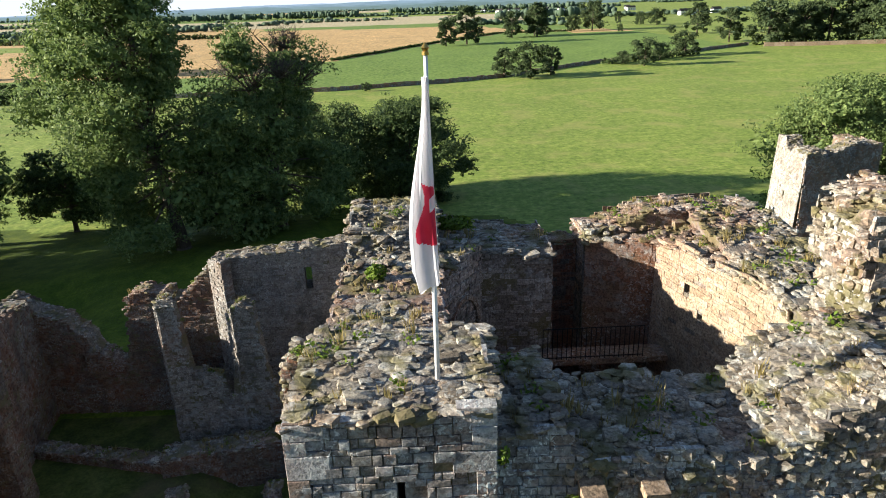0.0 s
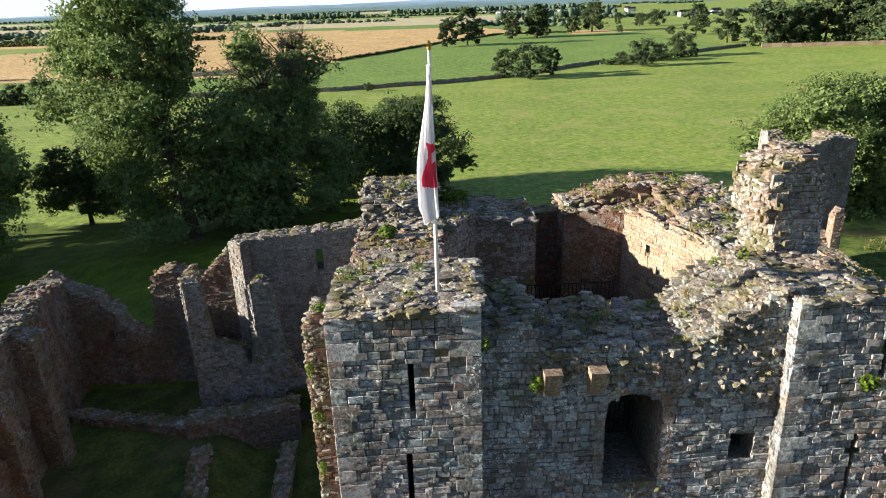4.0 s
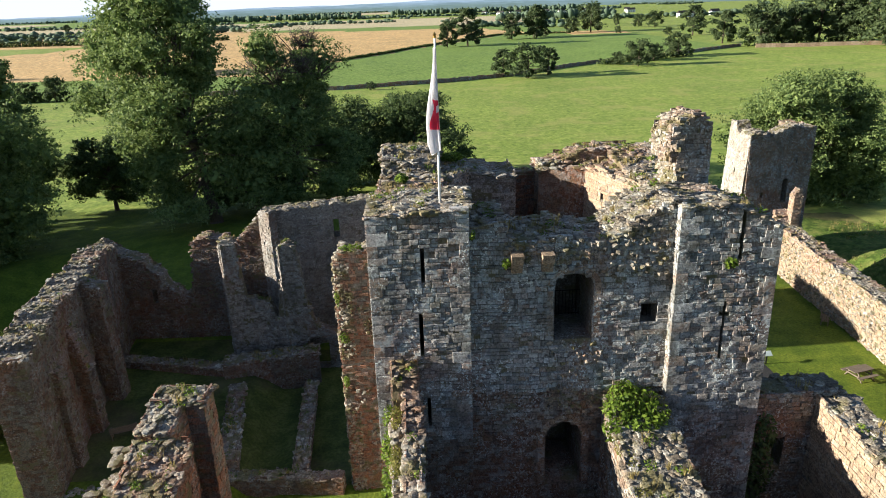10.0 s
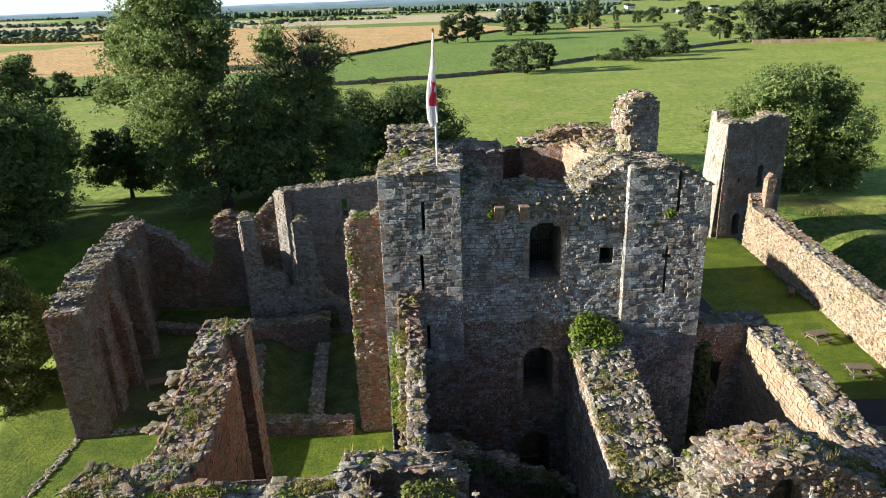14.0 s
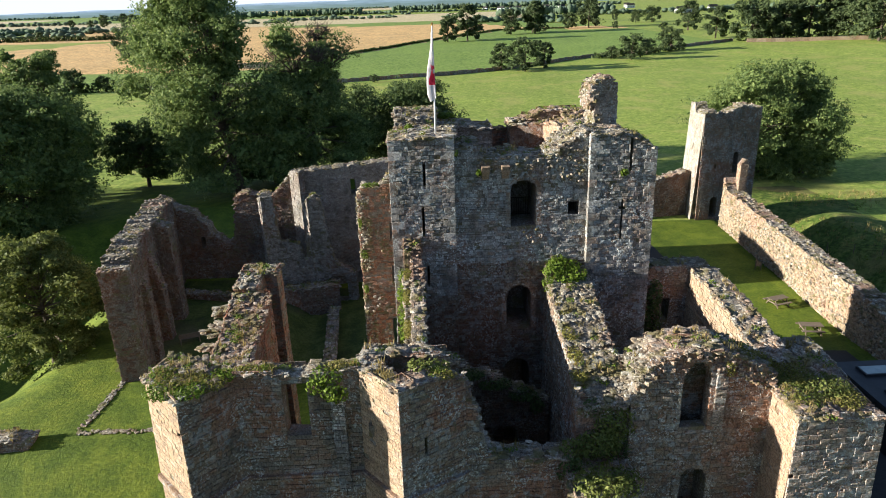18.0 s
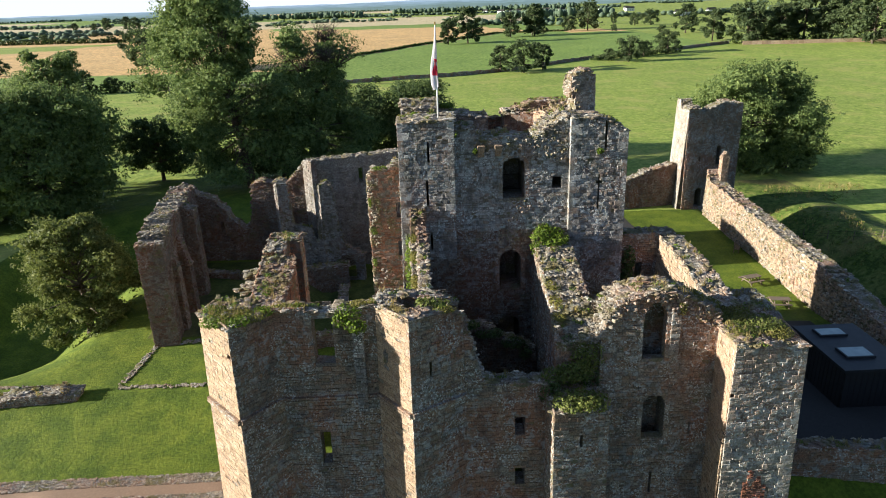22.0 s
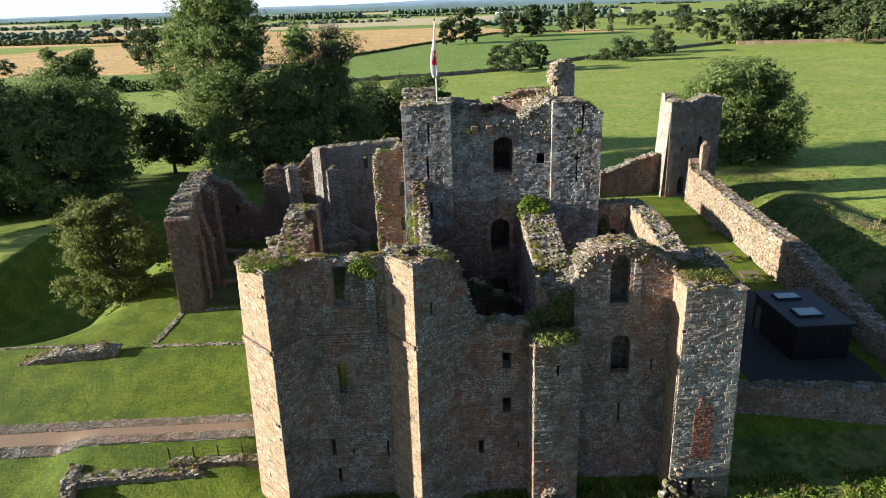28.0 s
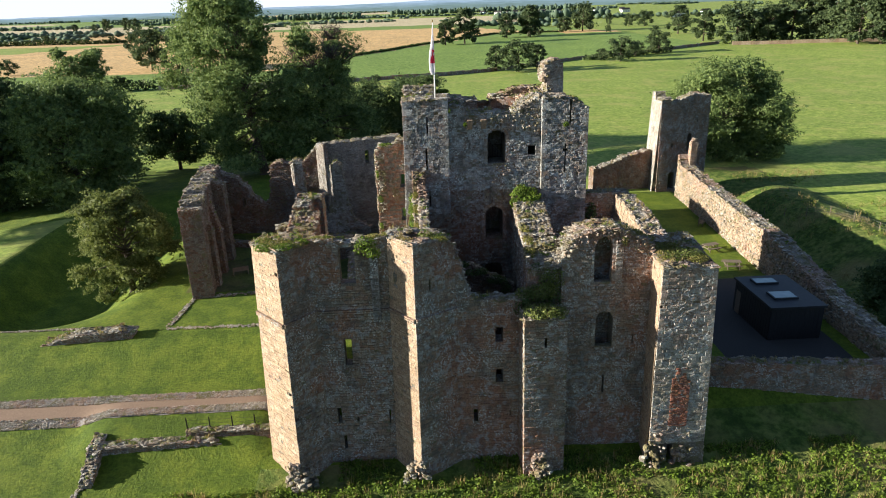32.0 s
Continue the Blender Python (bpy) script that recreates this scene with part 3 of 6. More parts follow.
def stone_meshes(name, material, n=8):
    """A few dressed stones, one metre square and one deep, to be scaled."""
    made = []
    for k in range(n):
        rng = random.Random(100 + k)
        j = lambda: rng.uniform(0.008, 0.03)
        outer = [(-0.5, -0.5), (0.5, -0.5), (0.5, 0.5), (-0.5, 0.5)]
        inner = [(-0.5 + j(), -0.5 + j()), (0.5 - j(), -0.5 + j()), (0.5 - j(), 0.5 - j()), (-0.5 + j(), 0.5 - j())]
        h = Heap()
        h.add([(x, 0.45, z) for x, z in outer] + [(x, -0.45, z) for x, z in outer] + [(x, -0.50 + rng.uniform(-0.02, 0.02), z) for x, z in inner],
              [(8, 9, 10, 11), (4, 5, 9, 8), (5, 6, 10, 9), (6, 7, 11, 10), (7, 4, 8, 11), (0, 1, 5, 4), (1, 2, 6, 5), (2, 3, 7, 6), (3, 0, 4, 7), (3, 2, 1, 0)])
        made.append(mesh_of(name, h, material))
    return made


def lay_stones(run, picked, meshes, parent, name="stone"):
    for k, (s, z, w, h, out) in enumerate(picked):
        ob = new(name, meshes[(k * 7) % len(meshes)])
        ob.parent = parent
        ob.matrix_parent_inverse = Matrix.Translation(-Vector(parent.location))
        x, y, _ = run.at(s, out - 0.12, z)
        ob.location, ob.scale = (x, y, z), (w, 0.25, h)
        ob.rotation_euler = (0, 0, math.atan2(run.u.y, run.u.x))


def quoins(run, low, parent, meshes, sides=(0, 1), rng=random.Random(77)):
    """Large squared blocks up the two edges of a wall."""
    for side in sides:
        z, k = low, 0
        while z < run.height(0.2 if side == 0 else run.long - 0.2) - 0.15:
            h, w = rng.uniform(0.26, 0.44), (0.34, 0.62)[k % 2] + rng.uniform(-0.06, 0.08)
            s = w / 2 - 0.01 if side == 0 else run.long - w / 2 + 0.01
            lay_stones(run, [(s, z + h / 2, w, h - 0.012, 0.022)], [meshes[rng.randrange(len(meshes))]], parent)
            z += h
            k += 1


def raise_wall(parent, run, material, faces=(1,), rng=ROUND, rubble=None, end=(), course=(0.10, 0.22), wide=(0.12, 0.42), proud=(-0.02, 0.035), name="wall", **more):
    """The core of one wall, its facing stones, and loose stones for the shared heap of rubble."""
    core = Heap()
    run.body(core)
    adopt(part(name, welded(core), M_CORE), parent)
    if rubble is not None:
        TOPS.append(run)
    facing = Heap()
    for side in faces:
        run.skin(facing, rng, course, wide, proud, side, **(more if side == 1 else {}))
    for k, e in enumerate(ends(run)):
        if k in end:
            e.skin(facing, rng, course, wide, proud)
    if facing.v:
        adopt(part("masonry", facing, material, kind="stuff"), parent)
    if rubble is not None:
        run.rubble(rubble, rng)


def heap_of_rubble(parent, heap, name="rubble"):
    adopt(part(name, heap, M_RUBBLE, kind="stuff"), parent)


def arch_ring(parent, run, s0, s1, foot, spring, rise, wide=0.22, out=0.09, side=1):
    """Jambs and voussoirs of a moulded arch, proud of the face of a wall."""
    h = Heap()
    m, half = (s0 + s1) / 2, (s1 - s0) / 2
    line_in = [(s0, foot + (spring - foot) * k / 5) for k in range(5)]
    line_in += [(m - half * math.cos(math.pi * k / 14), spring + rise * math.sin(math.pi * k / 14)) for k in range(15)]
    line_in += [(s1, spring - (spring - foot) * (k + 1) / 5) for k in range(5)]
    for (p, z), (q, y) in zip(line_in, line_in[1:]):
        grow = lambda s, v: (s + (s - m) / half * wide * (1 if v <= spring else 0.9), v + (wide * (v - spring) / rise if v > spring else 0))
        (p2, z2), (q2, y2) = grow(p, z), grow(q, y)
        face = (lambda d: d) if side > 0 else (lambda d: -run.thick - d)
        ring = [(p, z), (q, y), (q2, y2), (p2, z2)]
        h.add([run.at(s, face(-0.1), v) for s, v in ring] + [run.at(s, face(out), v) for s, v in ring], BOX)
    adopt(part("arch_moulding", h, M_GATE, label="moulded stone arch"), parent)


KEEP_ASHLAR = stone_meshes("stone", M_KEEP_ONE)
GATE_ASHLAR = stone_meshes("stone", M_GATE_ONE)
PALE_ASHLAR = stone_meshes("stone", M_PALE_ONE)


def make_keep():
    keep = thing("castle_keep", 5, 6, 0.2, "ruined square grey sandstone keep with broken wall tops", "castle keep")
    rub = Heap()
    b = dict(batter=0.026, ref=21.5)
    centre = Run((1.6, 0.15), (8.35, 0.15), 2.5, [(0, 20.9), (1.1, 21.1), (1.2, 20.4), (4.6, 20.3), (5.2, 20.8), (6.1, 21.3), (6.75, 21.5)], 0.0,
                 [(2.85, 4.15, 16.8, 19.2, 0.35), (5.8, 6.35, 17.3, 18.0, 0), (2.65, 3.95, 10.9, 13.5, 0.6), (2.5, 3.9, 0.4, 9.1, 0.6)], seed=2, ragged=0.2, **b)
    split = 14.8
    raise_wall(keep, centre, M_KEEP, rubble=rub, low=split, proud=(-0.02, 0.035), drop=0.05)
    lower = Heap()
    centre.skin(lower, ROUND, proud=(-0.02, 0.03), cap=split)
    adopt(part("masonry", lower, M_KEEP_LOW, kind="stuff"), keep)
    face_rubble(centre, rub, ROUND, 1.2, 6.6, 19.0, 21.5, 0.15, (0.06, 0.12), -0.02, lambda s, z: z > 19.4 + 0.5 * noise.noise((s, z * 0.7, 3.0)) - (0.5 if s > 3.8 else 0))
    face_rubble(centre, rub, ROUND, 2.6, 4.6, 13.9, 16.9, 0.15, (0.05, 0.10), -0.03, lambda s, z: noise.noise((s * 0.8, z * 0.8, 8.0)) > -0.25)
    # Unseen back wall, added to close the openings so they look dark.
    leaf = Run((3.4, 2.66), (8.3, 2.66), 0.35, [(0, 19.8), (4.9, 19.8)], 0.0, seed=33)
    raise_wall(keep, leaf, M_SHADED, ())
    for x in (3.15, 4.15):
        block = Heap()
        block.add([(x - 0.19, -0.28, 19.75), (x + 0.19, -0.28, 19.75), (x + 0.19, 0.5, 19.6), (x - 0.19, 0.5, 19.6), (x - 0.2, -0.33, 20.05), (x + 0.2, -0.31, 20.03), (x + 0.2, 0.5, 20.12), (x - 0.2, 0.5, 20.12)], BOX)
        block.add([(x - 0.17, -0.12, 19.4), (x + 0.17, -0.12, 19.4), (x + 0.17, 0.5, 19.3), (x - 0.17, 0.5, 19.3), (x - 0.18, -0.2, 19.745), (x + 0.18, -0.2, 19.745), (x + 0.18, 0.5, 19.745), (x - 0.18, 0.5, 19.745)], BOX)
        adopt(part("corbel", block, M_BUFF, label="projecting stone corbel with sunlit top"), keep)
    left = Run((-1.65, -0.1), (1.6, -0.1), 2.75, [(0, 21.5), (3.25, 21.6)], 0.0,
               [(1.68, 1.80, 19.2, 20.4, 0), (1.55, 1.67, 16.6, 18.1, 0), (1.7, 1.82, 13.8, 14.9, 0)], seed=3, ragged=0.06, **b)
    picked = []
    raise_wall(keep, left, M_KEEP, rubble=rub, end=(1,), low=13.2, pick=lambda s, z: z > 17.6 and 0.4 < s < 2.9, picked=picked)
    lay_stones(left, picked, KEEP_ASHLAR, keep)
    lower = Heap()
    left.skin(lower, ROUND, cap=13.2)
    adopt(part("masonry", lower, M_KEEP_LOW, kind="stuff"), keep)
    quoins(left, 13.2, keep, KEEP_ASHLAR)
    right = Run((8.35, -0.2), (11.7, -0.2), 2.85, [(0, 21.5), (1.8, 21.4), (2.8, 21.0), (3.35, 20.5)], 0.0,
                [(1.99, 2.11, 19.6, 21.6, 0), (1.70, 1.79, 16.0, 18.1, 0), (1.56, 1.93, 17.60, 17.72, 0)], seed=4, ragged=0.08, **b)
    raise_wall(keep, right, M_KEEP, rubble=rub, end=(0, 1))
    quoins(right, 8.0, keep, KEEP_ASHLAR)
    west = Run((-1.65, 13.3), (-1.65, 4.6), 2.7, [(0, 21.0), (2.2, 21.3), (2.6, 21.0), (3.4, 20.7), (4, 20.4), (6, 20.5), (8.7, 20.6)], 0.0, seed=5, ragged=0.25, batter=0.02, ref=21.5)
    raise_wall(keep, west, M_KEEP, (1, -1), rubble=rub, end=(0, 1))
    stair = Run((-1.65, 4.6), (-1.65, 2.65), 1.35, [(0, 20.8), (1.95, 21.0)], 0.0, seed=15, ragged=0.15, batter=0.02, ref=21.5)
    raise_wall(keep, stair, M_KEEP, (1, -1), rubble=rub)
    cheek = Run((0.75, 4.6), (0.75, 2.65), 0.45, [(0, 20.5), (1.95, 21.0)], 12.0, seed=16)
    raise_wall(keep, cheek, M_BUFF, (1, -1), rubble=rub)
    north = Run((4.6, 13.3), (-1.65, 13.3), 3.0, [(0, 20.0), (3, 20.3), (4.5, 20.9), (6.25, 21.0)], 0.0, seed=6, ragged=0.15)
    raise_wall(keep, north, M_CHAPEL, (1, -1), rubble=rub, end=(0,))
    corner = Run((1.0, 8.4), (2.4, 10.35), 0.6, [(0, 20.2), (2.4, 20.4)], 8.0, [(0.8, 1.3, 16.5, 17.6, 0.2)], seed=7)
    raise_wall(keep, corner, M_CHAPEL, (1,), rubble=rub)
    arch_ring(keep, corner, 0.5, 1.95, 16.8, 17.9, 1.1, 0.16, 0.10)
    arch_ring(keep, centre, 2.8, 4.2, 16.85, 18.85, 0.4, 0.2, 0.02)
    arch_ring(keep, centre, 2.6, 4.0, 10.95, 12.9, 0.65, 0.22, 0.02)
    northeast = Run((11.7, 13.3), (5.9, 13.3), 1.6, [(0, 20.6), (3, 20.9), (5.8, 20.0)], 0.0, seed=8)
    raise_wall(keep, northeast, M_BUFF, (1,), rubble=rub, end=(1,))
    east = Run((11.7, 2.65), (11.7, 13.3), 2.4, [(0, 20.7), (2, 20.5), (5, 20.5), (9, 20.9), (10.65, 20.6)], 0.0, seed=9, batter=0.02, ref=21.5)
    raise_wall(keep, east, M_KEEP, (1,), rubble=rub)
    for k, (p, q, t, top, hole) in enumerate((((5.9, 11.4), (8.0, 10.7), 2.0, [(0, 19.9), (2.3, 20.2)], ()),
                                        ((8.0, 10.7), (9.25, 6.2), 2.4, [(0, 20.2), (4.7, 20.4)], [(1.5, 1.75, 19.0, 19.3, 0), (2.2, 2.4, 18.4, 18.6, 0)]),
                                        ((9.25, 6.2), (9.0, 2.6), 2.4, [(0, 20.4), (1.5, 20.0), (3.6, 20.7)], [(0.5, 1.5, 16.5, 18.9, 0.5)]))):
        inner = Run(p, q, t, top, 6.0, hole, seed=20 + k)
        inner.joint = 0.0018
        # First run is in shade and gets darker stone; the sunlit runs stay buff.
        raise_wall(keep, inner, M_BUFF if k else M_SHADED, (1,), rubble=rub, course=(0.13, 0.24), wide=(0.2, 0.6), proud=(-0.008, 0.010), drop=0.015)
    for a, b2 in (((5.9, 11.6), (8.3, 13.2)), ((8.2, 10.9), (11.6, 13.2)), ((9.2, 6.4), (11.6, 11.0)), ((9.4, 2.7), (11.6, 6.5))):
        fill = Heap()
        fill.box((*a, 5.0), (*b2, 20.22))
        adopt(part("wall_core", fill, M_CORE), keep)
    platform = lambda x, y: 20.28 + 0.03 * (x - 8) + 0.12 * noise.noise((x * 0.9, y * 0.9, 2.0))
    scatter(rub, ROUND, 5.9, 11.7, 2.7, 13.3, platform, 0.19, (0.06, 0.15), 0.15, lambda x, y: y > 11.4 or x > 9.2 + (y - 6.2) * -0.25 and x > 8.1)
    for x, y, w, d in ((8.6, 13.0, 1.0, 0.4), (9.7, 13.05, 0.9, 0.4), (10.7, 13.0, 0.9, 0.4), (9.0, 12.0, 0.35, 1.3), (11.3, 12.2, 0.4, 1.2), (10.2, 11.0, 1.0, 0.4), (11.3, 10.6, 0.9, 0.45), (11.2, 9.8, 0.5, 0.9)):
        for k in range(3):
            q = (k - 1) / 3.0
            px, py, hw, hd = (x + q * w, y, w / 6.4, d / 2) if w > d else (x, y + q * d, w / 2, d / 6.4)
            z = platform(px, py) + ROUND.uniform(0.0, 0.05)
            j = lambda: ROUND.uniform(-0.03, 0.03)
            rub.add([(px + a * hw + j(), py + b * hd + j(), z + (0.2 if c > 0 else -0.15) + j() * 0.5) for a, b, c in LUMP], BOX)
    sill = Run((4.6, 12.6), (5.9, 12.6), 1.0, [(0, 19.6), (1.3, 19.5)], 0.0, seed=31)
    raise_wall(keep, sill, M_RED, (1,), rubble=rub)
    foot = Run((9.2, 2.75), (10.45, 2.8), 1.5, [(0, 22.3), (1.25, 22.5)], 20.3, seed=34, ragged=0.05)
    stub = Run((8.98, 2.72), (10.42, 2.85), 1.6, [(0, 23.1), (0.35, 23.6), (1.0, 23.8), (1.3, 23.55), (1.45, 23.1)], 22.2, seed=32, ragged=0.12)
    for run, k in ((foot, 0), (stub, 1)):
        run.joint = 0.003
        raise_wall(keep, run, M_PALE, (1, -1), rubble=rub if k else None, end=(0, 1), course=(0.10, 0.20), wide=(0.12, 0.38))
        west, east = ends(run)
        face_rubble(west, rub, ROUND, 0.0, west.long, run.foot, 23.4, 0.14, (0.05, 0.12), 0.02, lambda s, z: noise.noise((s * 1.3, z * 1.6, 5.0)) > -0.25)
        face_rubble(run, rub, ROUND, 0.0, 0.5, run.foot, 23.4, 0.14, (0.05, 0.11), 0.0, lambda s, z: noise.noise((s * 1.3, z * 1.6, 9.0)) > -0.1)
        face_rubble(run, rub, ROUND, 0.4, run.long, run.foot, 23.6, 0.17, (0.04, 0.09), -0.03, lambda s, z: noise.noise((s * 1.1, z, 15.0)) > 0.15)
    for x, y, w in ((9.15, 3.0, 0.28), (9.3, 4.0, 0.24), (9.9, 3.1, 0.26), (9.1, 3.8, 0.24), (9.9, 3.9, 0.24)):
        lump(rub, ROUND, x, y, 23.35, w, w * 0.8, 0.2)
    # Floor and gallery use the shade-darkened stone to deepen the interior.
    for name, lo, hi in (("floor", (0.8, 2.0, 5.2), (9.6, 12.5, 5.5)), ("gallery", (2.6, 9.45, 16.52), (8.2, 10.25, 16.7))):
        slab = Heap()
        slab.box(lo, hi)
        adopt(part(name, slab, M_SHADED), keep)
    heap_of_rubble(keep, rub)
    return keep


keep = make_keep()


def make_gatehouse():
    gate = thing("gatehouse", 2, -9, -0.8, "ruined red and grey stone gatehouse with faceted turrets", "gatehouse")
    rub = Heap()
    c = dict(course=(0.11, 0.25), wide=(0.14, 0.50), proud=(-0.02, 0.035))
    table = [
        # Sun-facing facets are buff, lighter than the rest: sunlight put into the stone colour.
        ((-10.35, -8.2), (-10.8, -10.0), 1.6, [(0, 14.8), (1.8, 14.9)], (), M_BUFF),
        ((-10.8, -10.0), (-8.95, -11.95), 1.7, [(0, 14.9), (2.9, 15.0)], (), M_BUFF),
        ((-8.95, -11.95), (-7.4, -10.3), 2.6, [(0, 15.0), (2.4, 14.8)], (), M_GATE),
        ((-7.4, -10.3), (-2.7, -10.3), 0.8, [(0, 14.95), (1.8, 14.85), (2.6, 14.8), (4.7, 14.95)],
         [(1.75, 2.7, 12.15, 14.45, 0), (1.6, 2.1, 6.6, 8.4, 0), (0.72, 1.0, 2.4, 3.5, 0), (2.05, 2.2, 2.45, 2.75, 0), (4.3, 4.42, 2.2, 3.2, 0), (1.0, 1.2, 0.4, 1.4, 0)], M_GATE),
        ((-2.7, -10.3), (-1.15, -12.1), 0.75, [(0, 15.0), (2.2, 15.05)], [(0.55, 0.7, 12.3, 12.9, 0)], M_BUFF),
        ((-1.15, -12.1), (1.3, -10.6), 0.8, [(0, 15.05), (2.0, 14.95), (2.75, 14.6)], [(1.0, 1.12, 12.0, 12.7, 0)], M_GATE),
        ((1.3, -10.6), (5.4, -10.6), 1.0, [(0, 14.4), (0.25, 13.4), (0.5, 12.4), (0.6, 11.6), (0.9, 11.0), (1.3, 10.75), (4.1, 10.7)],
         [(2.4, 2.9, 7.9, 8.9, 0), (2.4, 2.9, 5.0, 6.0, 0), (0.9, 1.2, 2.2, 3.1, 0), (3.3, 3.42, 2.5, 2.9, 0)], M_GATE),
        ((5.3, -12.25), (7.95, -12.05), 2.2, [(0, 10.1), (2.65, 9.9)], [(1.25, 1.4, 8.1, 8.8, 0)], M_GATE),
        ((7.95, -9.8), (9.9, -9.8), 2.0, [(0, 12.6), (0.25, 13.6), (0.6, 14.1), (1.2, 14.5), (1.95, 14.7)], (), M_GATE),
        # Set-back wall takes the stone coloured for shade.
        ((5.95, -9.35), (8.2, -9.35), 0.9, [(0, 12.9), (0.7, 12.2), (1.4, 11.7), (2.25, 12.9)], (), M_SHADED),
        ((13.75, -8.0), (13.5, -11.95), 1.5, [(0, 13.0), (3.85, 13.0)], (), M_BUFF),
        ((13.5, -11.95), (16.85, -11.86), 2.0, [(0, 13.15), (3.4, 12.75)], (), M_PALE),
        ((16.85, -11.86), (17.3, -6.0), 2.0, [(0, 12.7), (5.4, 13.0)], (), M_GATE),
        ((1.15, -8.5), (-2.5, -8.5), 0.7, [(0, 14.3), (0.8, 14.8), (3.65, 15.0)], (), M_GATE),
        ((-2.6, -8.5), (-2.6, -10.1), 0.6, [(0, 15.0), (1.6, 15.0)], (), M_GATE),
        ((9.9, -9.8), (11.45, -9.8), 0.5, [(0, 14.7), (1.55, 14.65)], [(0.1, 1.2, 11.3, 14.25, 0.75), (0.35, 1.45, 6.8, 9.3, 0.55), (0.95, 1.07, 3.4, 4.7, 0)], M_GATE),
        ((11.45, -9.8), (13.7, -9.8), 2.0, [(0, 14.65), (1.1, 14.2), (2.25, 13.6)], [(1.2, 1.3, 6.9, 7.6, 0)], M_GATE),
        ((9.9, -8.5), (11.45, -8.5), 0.7, [(0, 14.7), (1.55, 14.65)], (), M_GATE),
        ((9.9, -9.28), (11.45, -9.28), 0.8, [(0, 14.7), (1.55, 14.65)], (), M_GATE),
    ]
    made = [Run(p, q, t, top, {(13.5, -11.95): 0.7, (9.9, -9.28): 14.3}.get(p, -1.3), holes, seed=50 + k, ragged=0.14, batter=0.03, ref=max(z for _, z in top)) for k, (p, q, t, top, holes, mat) in enumerate(table)]
    mitre(made[0:7])
    mitre(made[10:13])
    made[2].trim, made[11].trim = 0.5, 0.42
    made[1].tail, made[10].tail = 0.34, 0.36
    made[10].batter, made[11].first = 0.0, 0.0
    for k in (0, 1, 4, 10):
        made[k].joint = 0.0015
    for k, run in enumerate(made):
        picked = []
        pick = {3: lambda s, z: z > 9.5, 5: lambda s, z: z > 12.6, 8: lambda s, z: z > 12.4, 11: lambda s, z: z > 11.6}.get(k)
        c["proud"] = (-0.008, 0.012) if k in (0, 1, 4, 10) else (-0.02, 0.035)
        raise_wall(gate, run, table[k][5], (1, -1) if k in (3, 4, 5, 8, 13) else (1,), rubble=rub, pick=pick, picked=picked, limit={3: 130, 5: 60, 8: 60, 11: 50}.get(k, 0), end=(0, 1) if k in (7,) else (), **c)
        if picked:
            lay_stones(run, picked, PALE_ASHLAR if k == 11 else GATE_ASHLAR, gate)
        if k in (1, 2, 3, 4, 5):
            course = Run(run.a.xy, run.b.xy, 0.3, [(0, 10.45), (run.long, 10.4)], 10.2, seed=150 + k, ragged=0.05, batter=0.03, ref=run.ref)
            course.first, course.last = run.first, run.last
            band = Heap()
            course.skin(band, ROUND, (0.13, 0.14), (9.0, 9.5), (0.13, 0.15), 1, drop=-1)
            adopt(part("string_course", band, M_GATE, label="projecting weathered string course"), gate)
    for x, y, high, n in ((-9.1, -12.9, 1.1, 150), (-1.5, -12.7, 0.7, 60), (6.4, -12.75, 0.8, 150), (13.9, -12.3, 1.5, 80), (15.9, -12.1, 1.5, 80), (-8.4, -12.6, 0.3, 50)):
        for _ in range(n):
            z = ROUND.random() ** 1.6
            r = 0.05 + 0.13 * ROUND.random() ** 2
            w = 0.75 * (1.15 - 0.6 * z)
            lump(rub, ROUND, x + ROUND.uniform(-w, w), y + ROUND.uniform(-0.35, 0.35) * (1.1 - z), -0.95 + z * (high + 0.9), r * 1.3, r, r * 0.8)
    front = made[11]
    patch = Run((front.a + front.u * 1.15).xy, (front.a + front.u * 2.35).xy, 0.2, [(0, 4.9), (0.35, 6.3), (0.6, 5.4), (0.8, 6.2), (1.2, 4.6)], 2.0, batter=0.03, ref=front.ref, seed=77, ragged=0.35)
    bricks = Heap()
    patch.skin(bricks, ROUND, (0.08, 0.10), (0.18, 0.30), (0.03, 0.045), drop=0.06)
    adopt(part("brick_patch", bricks, M_BRICK, label="patch of exposed red brick", kind="stuff"), gate)
    arch_ring(gate, made[15], 0.31, 1.49, 6.8, 8.75, 0.6, 0.2, 0.02)
    arch_ring(gate, made[15], 0.07, 1.23, 11.35, 13.5, 0.8, 0.14, 0.015)
    soil = Heap()
    soil.box((-2.4, -11.0, 12.4), (0.9, -8.7, 12.9))
    adopt(part("turret_floor", soil, M_CORE, label="earth filling the hollow turret"), gate)
    jamb = Run((11.3, -9.92), (11.75, -9.92), 0.14, [(0, 13.9), (0.45, 13.4)], 11.2, seed=71, ragged=0.1)
    raise_wall(gate, jamb, M_PALE, (1,), end=(0, 1))
    for k in (2, 5):
        quoins(made[k], 0.0, gate, GATE_ASHLAR, (1,) if k == 2 else (0,))
    quoins(front, 1.0, gate, PALE_ASHLAR, (1,))
    strip = Run((-3.78, -10.65), (-3.3, -10.65), 0.45, [(0, 14.1), (0.48, 14.0)], 9.6, seed=70, ragged=0.05)
    raise_wall(gate, strip, M_KEEP, (1,), end=(0, 1))
